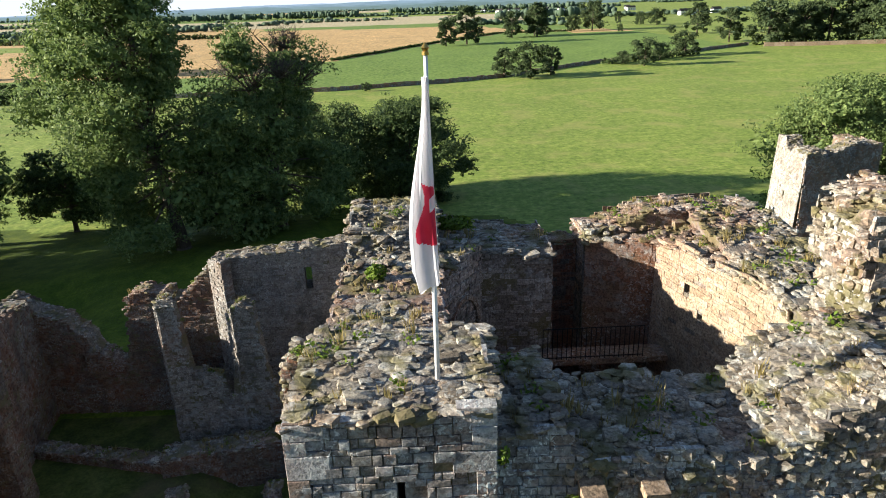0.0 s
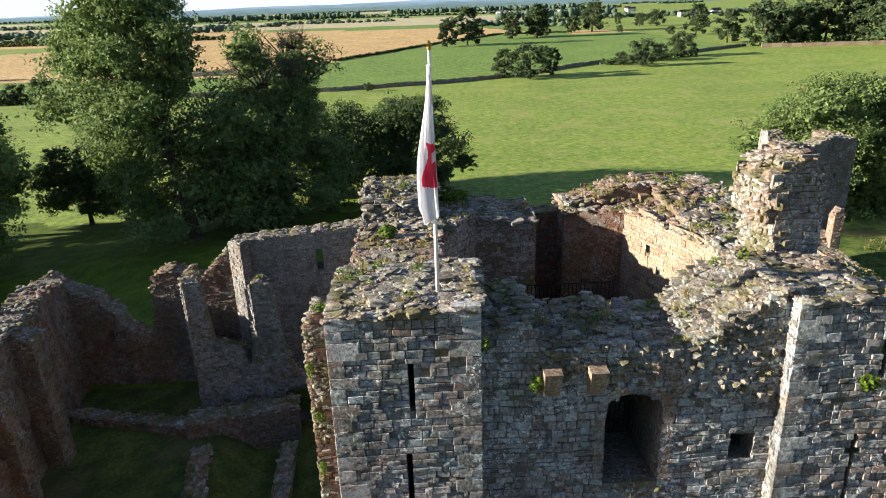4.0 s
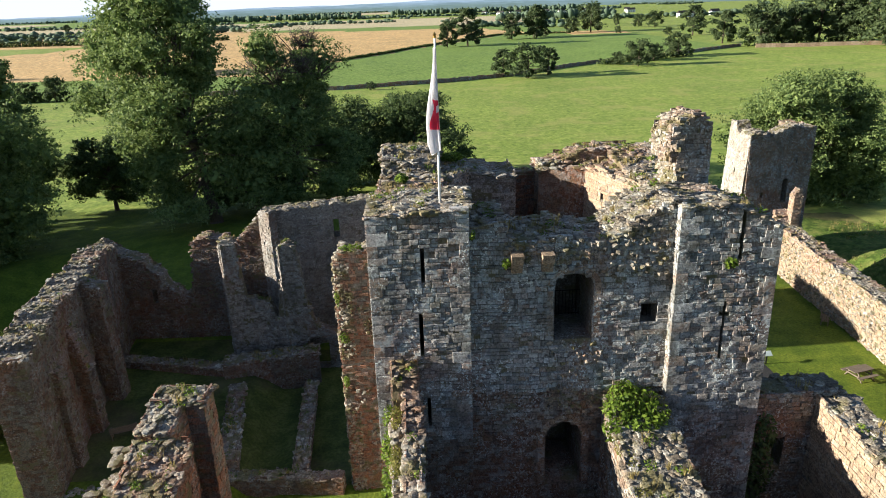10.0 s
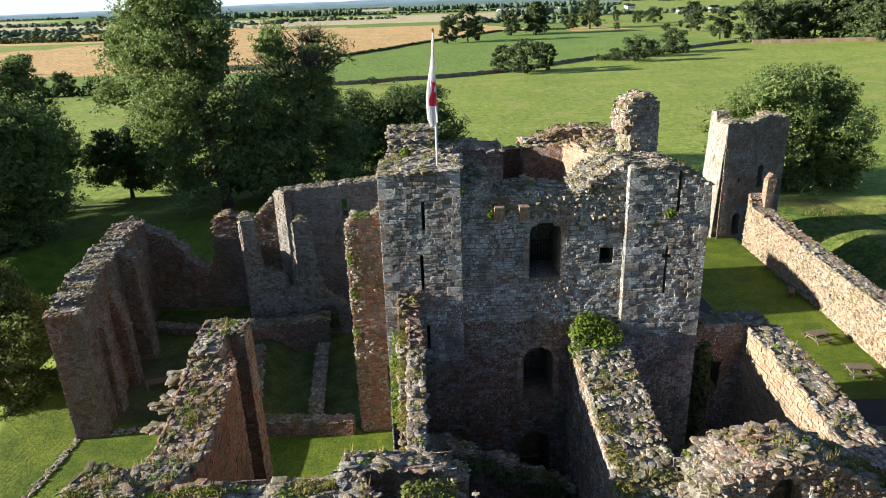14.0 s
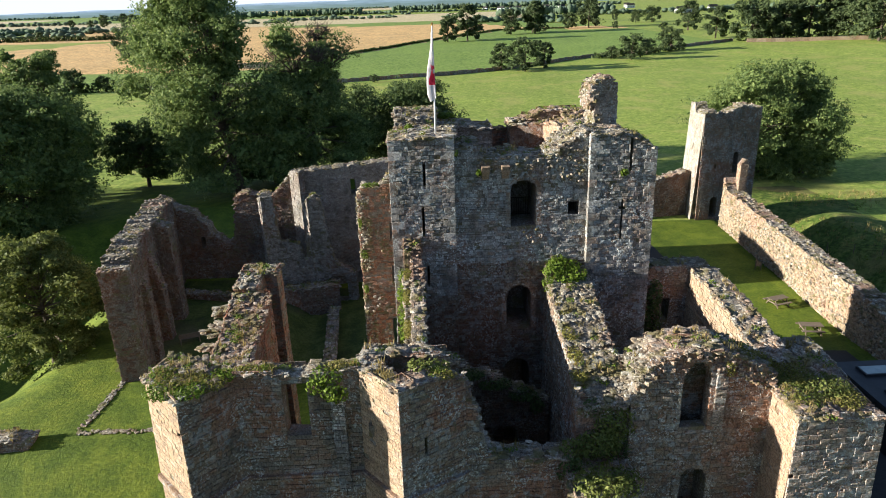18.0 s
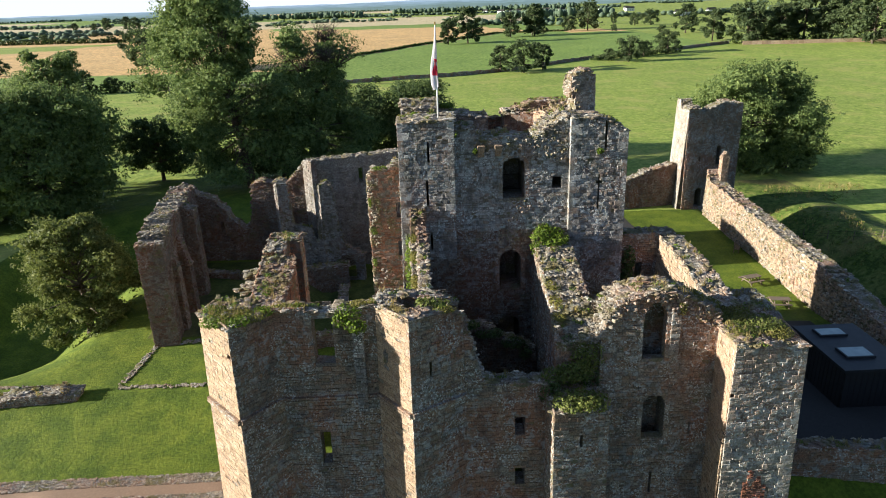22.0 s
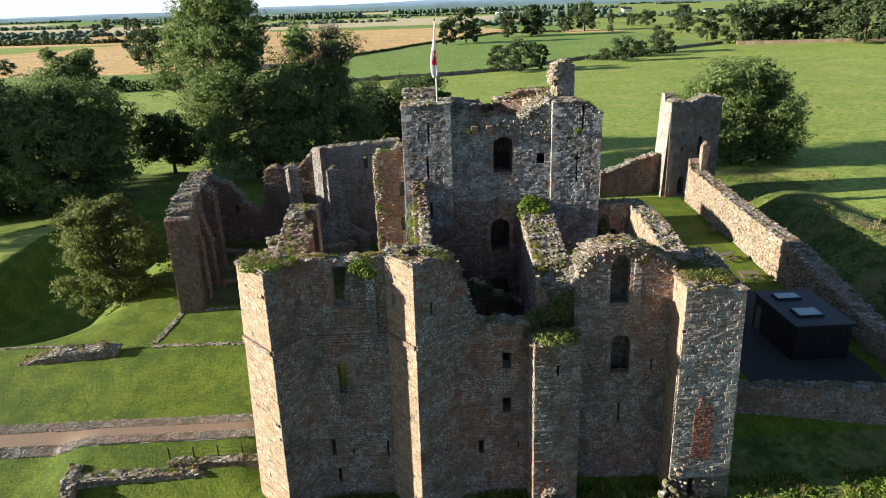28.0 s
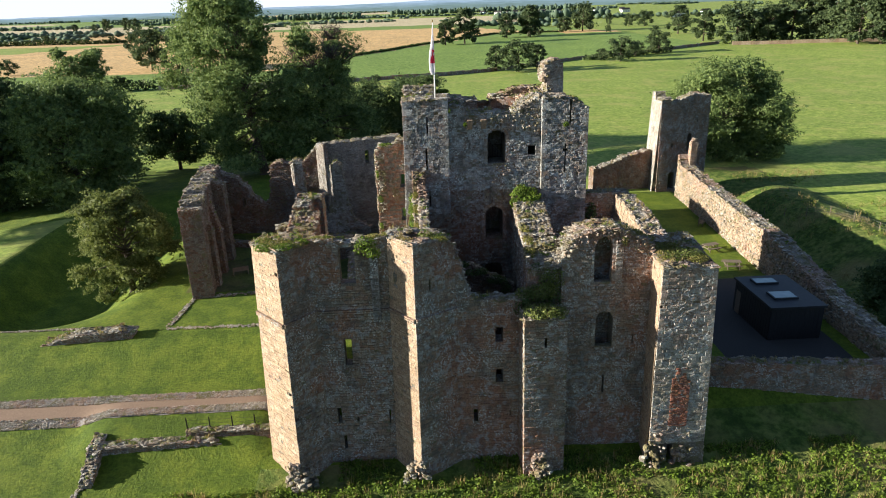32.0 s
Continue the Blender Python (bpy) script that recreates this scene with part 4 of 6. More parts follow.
    for k in (8, 15, 16):
        face_rubble(made[k], rub, ROUND, 0.0, made[k].long, 12.6, 14.8, 0.15, (0.05, 0.11), 0.02, lambda s, z: z > made[k].height(s) - 0.75 + 0.35 * noise.noise((s * 1.4 + k, z, 6.0)))
    heap_of_rubble(gate, rub)
    return gate


gate = make_gatehouse()


BLOCKS = {M_GATE.name: GATE_ASHLAR, M_PALE.name: PALE_ASHLAR, M_KEEP.name: KEEP_ASHLAR}
for joined, single in ((M_RED, M_RED_ONE), (M_SHADED, M_SHADED_ONE), (M_CHAPEL, M_CHAPEL_ONE), (M_BUFF, M_BUFF_ONE)):
    BLOCKS[joined.name] = stone_meshes("stone", single)


def lone_wall(name, label, runs, material, category="wall", foot=0.0, faces=(1,), end=(0, 1), **more):
    rub = Heap()
    first = runs[0]
    t = thing(name, first.a.x, first.a.y, first.foot, label, category)
    for run in runs:
        picked = []
        run.joint = 0.003 if material in (M_BUFF, M_CHAPEL) else run.joint
        near = min(run.a.y, run.b.y) < 32 and max(run.a.x, run.b.x) < 16 and run.long > 2 and run.thick > 1.0
        raise_wall(t, run, material, faces, rubble=rub, end=end, pick=lambda s, z: z > run.height(s) - 2.2, picked=picked, limit=110 if near else 0, **more)
        lay_stones(run, picked, BLOCKS[material.name], t)
    heap_of_rubble(t, rub)
    return t


def R(*args, **more):
    return Run(*args, **more)


lone_wall("inner_wall", "broken stone wall with moss joining keep and gatehouse", [
    R((-1.15, 0.0), (-1.05, -8.4), 0.95, [(0, 16.4), (0.6, 16.2), (0.8, 14.9), (3.5, 13.8), (4.6, 12.5), (5.2, 12.2), (8.4, 11.6)], 0.0, seed=81, ragged=0.25),
    R((-0.72, 0.0), (-0.66, -8.5), 0.5, [(0, 16.4), (0.5, 16.1), (0.8, 15.2), (3, 14.7), (6, 14.6), (8.5, 14.7)], 0.0, seed=181, ragged=0.15)], M_GATE, faces=(1, -1))
lone_wall("inner_wall", "thick rubble wall topped with ivy beside the keep", [
    R((6.25, 0.0), (5.85, -9.6), 2.1, [(0, 14.5), (3, 13.9), (6, 13.5), (8.2, 13.2), (8.7, 12.9), (9.6, 12.4)], 0.0, seed=82, ragged=0.25)], M_GATE, faces=(1, -1))
# Dark stone stands in for the shade of the sunken chamber.
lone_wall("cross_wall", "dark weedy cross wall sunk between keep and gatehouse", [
    R((-0.1, -3.6), (6.0, -3.6), 0.9, [(0, 11.2), (1.9, 10.5), (3.9, 9.6), (5.2, 8.9), (6.1, 8.4)], 0.0, [(3.2, 4.5, 3.0, 7.2, 0.6)], seed=88, ragged=0.25)], M_SHADED, faces=(1, -1), end=())
lone_wall("chamber_wall", "roofless chamber wall of weathered stone with a small window", [
    R((11.75, 0.0), (15.1, 0.0), 1.2, [(0, 14.1), (3.3, 14.2)], 0.0, [(1.0, 1.4, 11.0, 12.3, 0)], seed=83)], M_GATE, end=())
lone_wall("chamber_wall", "sunlit rubble chamber wall joining the gatehouse", [
    R((14.05, 0.0), (13.95, -8.2), 1.4, [(0, 14.1), (4, 13.9), (8.2, 13.2)], 0.0, seed=84)], M_BUFF, end=())
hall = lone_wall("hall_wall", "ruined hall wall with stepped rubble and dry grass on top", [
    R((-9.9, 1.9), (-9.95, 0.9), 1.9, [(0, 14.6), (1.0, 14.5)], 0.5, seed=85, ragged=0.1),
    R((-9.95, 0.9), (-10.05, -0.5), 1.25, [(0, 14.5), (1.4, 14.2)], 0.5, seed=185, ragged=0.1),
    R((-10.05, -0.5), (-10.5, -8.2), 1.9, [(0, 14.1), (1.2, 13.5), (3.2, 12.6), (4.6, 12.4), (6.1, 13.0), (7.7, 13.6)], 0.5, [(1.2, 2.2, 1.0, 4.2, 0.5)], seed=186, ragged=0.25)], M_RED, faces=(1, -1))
for y, x, z in ((0.9, -11.7, 12.6), (-0.5, -11.8, 12.2), (-2.0, -11.6, 12.0)):
    teeth = Heap()
    for k in range(9):
        q = k / 8
        for _ in range(4):
            lump(teeth, ROUND, -10.2 + (x + 10.2) * q, y + ROUND.uniform(-0.45, 0.45), z + ROUND.uniform(-0.35, 0.12) - 0.25 * q, ROUND.uniform(0.14, 0.30), ROUND.uniform(0.12, 0.22), ROUND.uniform(0.035, 0.075), ROUND.gauss(0, 0.3))
    adopt(part("ledge", teeth, M_RUBBLE, label="projecting broken stone toothing", kind="stuff"), hall)
# Court walls carry the shade of the court in their darker stone.
lone_wall("great_chamber_wall", "tall ruined red sandstone wall with ragged top", [
    R((-26.3, 29.6), (-22.7, 10.4), 1.9, [(0, 10.8), (5, 11.4), (6.5, 11.0), (8, 11.6), (12, 11.5), (15, 11.7), (17, 11.3), (19.5, 11.2)], 0.5, [(13.0, 14.0, 6.0, 9.0, 0.4), (9.5, 10.2, 4.0, 6.0, 0.3)], seed=86, ragged=0.35),
    R((-26.4, 29.6), (-12.4, 29.6), 1.6, [(0, 10.3), (0.5, 10.9), (1.9, 9.9), (3.8, 9.1), (5.0, 7.9), (5.3, 7.0), (6.8, 5.8), (7.4, 6.4), (7.7, 7.6), (7.75, 8.6), (7.9, 10.7), (8.4, 11.0), (10.4, 10.9), (11.0, 10.1), (12.4, 11.3), (13.6, 12.5), (14.0, 12.8)], 0.5,
      [(4.2, 4.6, 5.6, 6.8, 0), (2.6, 2.85, 4.0, 4.4, 0), (5.2, 5.45, 3.6, 4.0, 0)], seed=87, ragged=0.28)], M_SHADED, faces=(1, -1), proud=(-0.05, 0.06), drop=0.06)
lone_wall("wall_buttress", "weathered buttress on the great chamber wall", [R((-22.6, 20.4), (-21.5, 20.4), 1.3, [(0, 11.4), (1.1, 10.9)], 0.5, seed=190, ragged=0.3)], M_SHADED, proud=(-0.05, 0.06), drop=0.06)
lone_wall("wall_buttress", "weathered buttress with a broken head", [R((-22.3, 16.6), (-21.2, 16.6), 0.9, [(0, 10.6), (0.6, 9.4), (1.1, 7.0)], 0.5, seed=191, ragged=0.3)], M_SHADED, proud=(-0.05, 0.06), drop=0.06)
lone_wall("wall_buttress", "weathered buttress with ragged edges", [R((-22.0, 13.2), (-20.9, 13.2), 0.9, [(0, 10.4), (1.1, 8.0)], 0.5, seed=192, ragged=0.3)], M_SHADED, proud=(-0.05, 0.06), drop=0.06)
lone_wall("chapel_wall", "high ruined ashlar wall with one slit window", [
    R((-12.4, 29.7), (-3.0, 31.0), 1.6, [(0, 12.9), (4, 13.1), (9.4, 13.4)], 0.5, [(5.3, 5.75, 10.4, 11.9, 0)], seed=89, ragged=0.15),
    R((-12.75, 29.15), (-11.75, 28.45), 0.7, [(0, 13.1), (1.2, 13.25)], 0.5, seed=189, ragged=0.1)], M_CHAPEL, proud=(-0.03, 0.04))
lone_wall("chapel_wall", "broken inner wall left standing as two tall piers", [
    R((-15.35, 26.55), (-14.95, 25.85), 0.5, [(0, 11.5), (0.8, 11.6)], 0.5, seed=193, ragged=0.15),
    R((-11.25, 26.5), (-10.75, 25.85), 0.5, [(0, 10.6), (0.8, 11.2)], 0.5, seed=194, ragged=0.25),
    R((-15.1, 26.0), (-6.8, 26.0), 0.9, [(0, 11.6), (0.6, 12.1), (1.15, 11.9), (1.25, 8.2), (1.5, 6.3), (1.75, 7.1), (3.2, 6.8), (3.5, 5.3), (4.1, 5.4), (4.2, 10.5), (4.7, 11.6), (5.5, 11.5), (5.75, 9.0), (6.0, 6.4), (6.4, 4.9), (8.3, 3.7)], 0.5,
      [(5.7, 7.4, 1.0, 3.7, 0.5)], seed=90, ragged=0.3)], M_CHAPEL, proud=(-0.05, 0.06), drop=0.06)
# Unseen wall, added to cast the straight-edged shadow on the court lawn.
lone_wall("chapel_wall", "plain wall hidden behind the keep, shading the lawn", [
    R((-1.0, 35.4), (-1.0, 24.6), 1.2, [(0, 12.3), (5, 12.3), (9, 11.9), (10.8, 11.3)], 0.5, seed=94)], M_GATE)
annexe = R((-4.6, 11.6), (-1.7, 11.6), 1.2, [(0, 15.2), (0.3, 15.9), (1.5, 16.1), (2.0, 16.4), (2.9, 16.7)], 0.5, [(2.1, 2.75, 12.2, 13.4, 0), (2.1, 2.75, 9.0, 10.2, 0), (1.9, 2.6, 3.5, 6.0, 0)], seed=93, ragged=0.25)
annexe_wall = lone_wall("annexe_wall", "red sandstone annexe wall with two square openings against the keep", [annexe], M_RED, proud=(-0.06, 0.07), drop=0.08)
rough = Heap()
for side, reach in ((annexe, 0.9), (ends(annexe)[0], 1.2)):
    face_rubble(side, rough, ROUND, 0.0, reach, 0.8, 15.6, 0.16, (0.05, 0.12), 0.04, lambda s, z: noise.noise((s * 1.2, z * 0.8, 4.0)) > -0.15)
face_rubble(annexe, rough, ROUND, 0.9, 2.9, 0.8, 16.0, 0.18, (0.05, 0.11), 0.0, lambda s, z: noise.noise((s * 0.9, z * 0.6, 14.0)) > 0.22)
heap_of_rubble(annexe_wall, rough)
# Low walls darkened in colour for the shaded court.
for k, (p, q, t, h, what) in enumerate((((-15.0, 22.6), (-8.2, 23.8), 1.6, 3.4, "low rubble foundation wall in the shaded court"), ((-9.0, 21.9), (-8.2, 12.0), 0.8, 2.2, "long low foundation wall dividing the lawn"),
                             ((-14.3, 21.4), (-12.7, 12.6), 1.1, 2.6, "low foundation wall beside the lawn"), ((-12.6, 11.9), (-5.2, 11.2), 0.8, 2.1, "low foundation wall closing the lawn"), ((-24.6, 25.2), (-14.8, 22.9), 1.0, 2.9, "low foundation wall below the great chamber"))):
    lone_wall("foundation_wall", what, [R(p, q, t, [(0, h), (9, h)], 0.3, seed=95 + k, ragged=0.15)], M_SHADED, faces=(1, -1))
tower_front = R((34.3, 46.1), (42.1, 47.7), 1.5, [(0, 14.2), (1.2, 14.6), (1.6, 13.9), (2.5, 13.7), (3.4, 14.3), (5.5, 14.9), (6.0, 14.4), (8, 14.5)], 0.3, [(4.6, 5.3, 6.6, 9.2, 0.3), (2.0, 2.3, 7.3, 7.9, 0), (1.9, 2.9, 1.0, 3.6, 0.3), (3.6, 4.6, 1.0, 3.4, 0.3), (5.9, 6.1, 10.8, 11.2, 0)], seed=102, batter=0.02, ragged=0.2)
tower_front.trim = 0.6
tower = lone_wall("corner_tower", "square ruined corner tower of red and buff stone", [
    tower_front,
    R((42.1, 47.7), (42.4, 53.0), 1.5, [(0, 14.5), (5.3, 14.3)], 0.3, seed=103)], M_GATE, end=())
rough = Heap()
tower_side = R((35.2, 52.6), (34.3, 46.1), 1.5, [(0, 14.6), (1.5, 14.9), (2.2, 14.0), (3.4, 13.7), (4.2, 14.5), (6.5, 14.3)], 0.3, [(3.2, 3.6, 9.5, 10.0, 0), (2.4, 2.7, 4.6, 5.0, 0)], seed=101, batter=0.035)
tower_side.tail = 0.6
tower_side.joint = 0.003
# Sun-facing side in paler stone than the front, to carry the sunlight.
raise_wall(tower, tower_side, M_PALE, rubble=rough)
heap_of_rubble(tower, rough)
curtain = lone_wall("curtain_wall", "long sunlit rubble curtain wall along the lawn", [
    R((36.4, 43.5), (35.4, 26.0), 1.8, [(0, 7.0), (1.0, 5.6), (17.5, 5.0)], 0.0, seed=105, ragged=0.2),
    R((35.4, 26.0), (34.3, 12.0), 1.8, [(0, 5.0), (14, 4.9)], 0.0, seed=106, ragged=0.2),
    R((34.3, 12.0), (33.6, 2.0), 1.7, [(0, 4.9), (4, 4.4), (10, 3.6)], 0.0, seed=107, ragged=0.25),
    R((33.6, 2.0), (33.2, -8.4), 1.6, [(0, 3.6), (10.4, 3.1)], 0.0, seed=108, ragged=0.25)], M_BUFF, end=(), proud=(-0.03, 0.09), course=(0.12, 0.28), wide=(0.14, 0.5), drop=0.06)
rough = Heap()
for run in TOPS[-4:]:
    face_rubble(run, rough, ROUND, 0.0, run.long, 0.4, 7.0, 0.25, (0.06, 0.14), 0.03, lambda s, z: noise.noise((s * 0.5, z * 0.7, 24.0)) > -0.25)
heap_of_rubble(curtain, rough)
lone_wall("wall_pier", "slender broken pier beside the corner tower", [R((37.6, 42.2), (38.5, 42.2), 0.9, [(0, 8.6), (0.5, 9.4), (0.9, 8.4)], 0.3, seed=109)], M_BUFF)
# Shade on this face is put into its darker stone.
lone_wall("curtain_wall", "dark rubble curtain wall running up to the corner tower", [R((25.0, 46.4), (34.5, 48.4), 1.5, [(0, 4.4), (2, 4.8), (5.5, 5.9), (9.2, 6.6)], 0.0, seed=110, ragged=0.25)], M_SHADED)
lone_wall("curtain_wall", "low red stone wall beside the gatehouse", [R((17.2, -6.4), (33.0, -8.2), 1.0, [(0, 3.0), (16, 3.0)], -1.0, seed=111)], M_GATE)
lone_wall("bank_wall", "low turf-topped retaining wall in the grass with a short return", [
    R((-23.8, -9.6), (-14.6, -9.25), 0.8, [(0, 0.5), (7, 0.5), (8.4, 0.45), (9.2, -0.3)], -1.6, seed=112, ragged=0.06),
    R((-23.75, -8.3), (-23.35, -12.0), 0.7, [(0, 0.75), (1.6, 0.5), (3.7, -0.45)], -1.8, seed=114, ragged=0.12)], M_GATE, faces=(1, -1))
# Shade of the sunken corner is put into the wall colour.
lone_wall("bank_wall", "dark wall of the sunken corner beside the gatehouse", [R((-17.4, -8.75), (-11.2, -8.75), 0.5, [(0, 0.85), (6.2, 0.9)], -1.6, seed=115, ragged=0.05)], M_SHADED)
lone_wall("foundation_wall", "isolated low rubble wall on the lawn", [R((-32.6, 2.3), (-25.4, 2.9), 1.4, [(0, 2.2), (2, 2.8), (6, 3.0), (7.2, 2.7)], 1.0, seed=113)], M_GATE, faces=(1, -1))


# ---- flag ----
def make_flag():
    pole = thing("flagpole", 0.745, 0.88, 21.2, "white flagpole with a limp white flag bearing a red cross", "flagpole")
    h = Heap()
    tube(h, (0, 0, 0), (0, 0, 3.2), 0.045, 0.04, 12)
    tube(h, (0, 0, 3.2), (0, 0, 5.55), 0.04, 0.03, 12)
    part("pole", h, M_WHITE, pole, smooth=True)
    h = Heap()
    for a, b, r0, r1 in ((5.53, 5.58, 0.05, 0.05), (5.58, 5.63, 0.03, 0.06), (5.63, 5.70, 0.06, 0.01)):
        tube(h, (0, 0, a), (0, 0, b), r0, r1, 12)
    part("finial", h, M_BRASS, pole, "small brass finial")
    white, red = Heap(), Heap()
    n, m = 120, 64
    grid = {}
    for i in range(n + 1):
        k = i / n
        z = 5.25 - 3.1 * k
        width = 0.09 + 0.36 * smoothstep(0.0, 0.75, k)
        for j in range(m + 1):
            q = j / m
            fold = math.sin(q * 13 + k * 2.2) * (0.05 + 0.05 * k)
            x = 0.02 + 0.07 * k - width * (q if k < 0.9 else q * (1 - 0.25 * (k - 0.9) * 10 * q)) + 0.06 * k * math.sin(q * 7)
            y = -0.09 + fold + 0.06 * math.sin(k * 5 + q * 3) * q
            dip = -0.18 * q * k + 0.05 * math.sin(q * 9) * k
            grid[i, j] = (x, y, z + dip)
    for i in range(n):
        for j in range(m):
            k, q = (i + 0.5) / n, (j + 0.5) / m
            arm = 0.47 < k + 0.10 * (q - 0.5) < 0.76 and 0.06 < q < 0.52 + 0.1 * math.sin(k * 20)
            heap = red if arm and not (0.55 < k < 0.62 and q < 0.30) else white
            heap.add([grid[i, j], grid[i + 1, j], grid[i + 1, j + 1], grid[i, j + 1]], [(0, 1, 2, 3)])
    flag = part("flag", white, M_CLOTH, pole, "limp white flag hanging in folds")
    part("cross", red, M_CLOTH_RED, flag, "red cross sewn on the flag")


make_flag()


# ---- trees ----
def tree(name, x, y, height, spread_x, spread_y, label, leaf=M_LEAF, seed=1, low=0.10, lobes=26, tufts_each=44, size=0.20, bare=0.0, lean=0.0, peak=0.42, z0=None, each=26, droop=0.0, puff=1.0):
    """A trunk that forks into limbs; each limb ends in a lobe of foliage, each lobe is many small sprays of leaves."""
    rng = random.Random(seed)
    nrng = np.random.default_rng(seed)
    t = thing(name, x, y, ground(x, y) if z0 is None else z0, label, "tree")
    wood, quads = Heap(), []
    r = height * 0.02 + 0.08
    mid = (lean * 0.2, 0, height * 0.26)
    tube(wood, (0, 0, -0.5), (0, 0, 0.3), r * 1.7, r * 1.2, 10)
    tube(wood, (0, 0, 0.3), mid, r * 1.2, r * 0.8, 10)
    tube(wood, mid, (lean * 0.8, 0, height * 0.8), r * 0.8, r * 0.15, 8)
    for k in range(lobes):
        zz = low + (0.95 - low) * ((k + rng.random()) / lobes) ** 0.9
        q = (zz - peak) / (1.0 - peak if zz > peak else peak + 0.2)
        wide = math.sqrt(max(0.03, 1 - abs(q) ** 2.3))
        a = k * 2.4 + rng.uniform(-0.6, 0.6)
        off = wide * rng.uniform(0.35, 0.95)
        lr = rng.uniform(0.16, 0.42) * (0.5 + 0.5 * wide) * puff
        cx, cy, cz = math.cos(a) * off * spread_x + lean * zz, math.sin(a) * off * spread_y, zz * height
        rx, rz = lr * (spread_x + spread_y) * 0.5, lr * (spread_x + spread_y) * 0.5 * rng.uniform(0.5, 0.85)
        if cz + rz > height * 1.02:
            cz = height * 1.02 - rz
        root = (lean * zz * 0.5, 0, height * (0.18 + 0.45 * zz))
        tube(wood, root, (cx * 0.9, cy * 0.9, cz - rz * 0.1), r * 0.32, 0.05, 6)
        if rng.random() < bare and zz > 0.55:
            for _ in range(34):
                tip = Vector((cx, cy, cz)) + Vector((rng.uniform(-1, 1) * rx, rng.uniform(-1, 1) * rx, rng.uniform(-0.3, 1.1) * rz))
                tube(wood, (cx, cy, cz - rz * 0.4), tuple(tip), 0.09, 0.035, 4)
                for _ in range(5):
                    tube(wood, tuple(tip), tuple(tip + Vector((rng.uniform(-1.2, 1.2), rng.uniform(-1.2, 1.2), rng.uniform(-0.2, 1.2)))), 0.035, 0.012, 3)
            tuft = 10
        else:
            tuft = tufts_each
        d = nrng.normal(size=(tuft, 3))
        d[:, 2] += 0.25
        d /= np.linalg.norm(d, axis=1)[:, None]
        push = (0.5 + 0.8 * nrng.random(tuft) ** 0.8)[:, None]
        centres = np.array((cx, cy, cz)) + d * push * np.array((rx, rx, rz))
        centres[:, 2] -= droop * nrng.random(tuft) * (push[:, 0] > 0.9)
        centres = centres[centres[:, 2] > height * low * 0.6 + 0.3]
        if not len(centres):
            continue
        br = np.clip(rx * nrng.uniform(0.16, 0.36, len(centres)), 0.3, 1.6)[:, None]
        quads.append(sprays(nrng, centres, br * np.array((1.15, 1.15, 0.70)), each, size * 0.80))
        if tuft == tufts_each:
            quads.append(sprays(nrng, [(cx, cy, cz)], [(rx * 0.8, rx * 0.8, rz * 0.75)], tuft * 5, size * 1.9))
    part("trunk", wood, M_BARK, t, "grey-brown trunk with spreading limbs", smooth=True)
    leafy("crown", quads, leaf, t)
    return t


tree("sycamore_tree", -27.5, 64, 30.5, 11.4, 8.5, "very tall broad sycamore in full leaf", M_LEAF, 5, 0.06, 60, 52, 0.21, lean=-5.0, peak=0.32, puff=1.1)
tree("oak_tree", -17.8, 73, 24.3, 9.2, 7.5, "oak with bare dead branches in its crown", M_LEAF, 6, 0.05, 44, 50, 0.20, bare=0.3, peak=0.38, puff=1.1)
tree("sycamore_tree", -1.0, 87, 14.8, 8.6, 8, "dark dense sycamore behind the keep", M_LEAF_DARK, 7, 0.02, 32, 46, 0.21, puff=1.15)
tree("sycamore_tree", -12.5, 86, 14.4, 8.8, 8, "low dark sycamore behind the keep", M_LEAF_DARK, 17, 0.02, 32, 46, 0.21, puff=1.15)
tree("sycamore_tree", -24.5, 74, 13, 7.5, 7, "rounded dark sycamore under taller trees", M_LEAF_DARK, 27, 0.02, 28, 46, 0.21, puff=1.15)
tree("hawthorn_tree", -46.5, 77, 11, 6, 5, "smaller spreading hawthorn on the lawn", M_LEAF_DARK, 8, 0.17, 26, 42, 0.2, puff=1.1)
tree("lime_tree", -54.5, 55, 18.8, 11, 7.6, "large dark domed lime tree sweeping to the ground", M_LEAF, 9, 0.0, 54, 50, 0.21, peak=0.36, puff=1.1)
tree("lime_tree", -59.5, 72.5, 23.8, 7.5, 5.5, "taller lime tree rising behind another", M_LEAF, 19, 0.14, 34, 46, 0.21, peak=0.5, puff=1.1)
tree("lime_tree", -70, 53, 16.5, 9.5, 8, "dark lime tree beside a larger one", M_LEAF_DARK, 10, 0.0, 36, 44, 0.22, puff=1.15)
# Next four limes, mostly out of view, are added to shade the western ground.
tree("lime_tree", -84, 46, 26, 9, 7, "tall lime tree with a high crown, out of view, shading the park", M_LEAF_DARK, 15, 0.45, 34, 36, 0.26, peak=0.62, puff=1.2)
tree("lime_tree", -87, 36, 25, 9, 7, "tall lime tree with a clear trunk, out of view, shading the ditch", M_LEAF_DARK, 16, 0.45, 34, 36, 0.26, peak=0.62, puff=1.2)
tree("lime_tree", -74, 64, 21, 9, 7, "dark lime in the belt along the park", M_LEAF_DARK, 35, 0.0, 34, 40, 0.24, puff=1.2)
tree("lime_tree", -92, 56, 27, 10, 7, "tall lime in the belt along the park", M_LEAF_DARK, 36, 0.15, 36, 40, 0.27, peak=0.5, puff=1.2)
tree("ash_tree", 54.8, 70, 17.6, 10, 9, "lone spreading ash in full leaf near the tower", M_LEAF, 12, 0.03, 48, 48, 0.20, peak=0.42, puff=1.1)
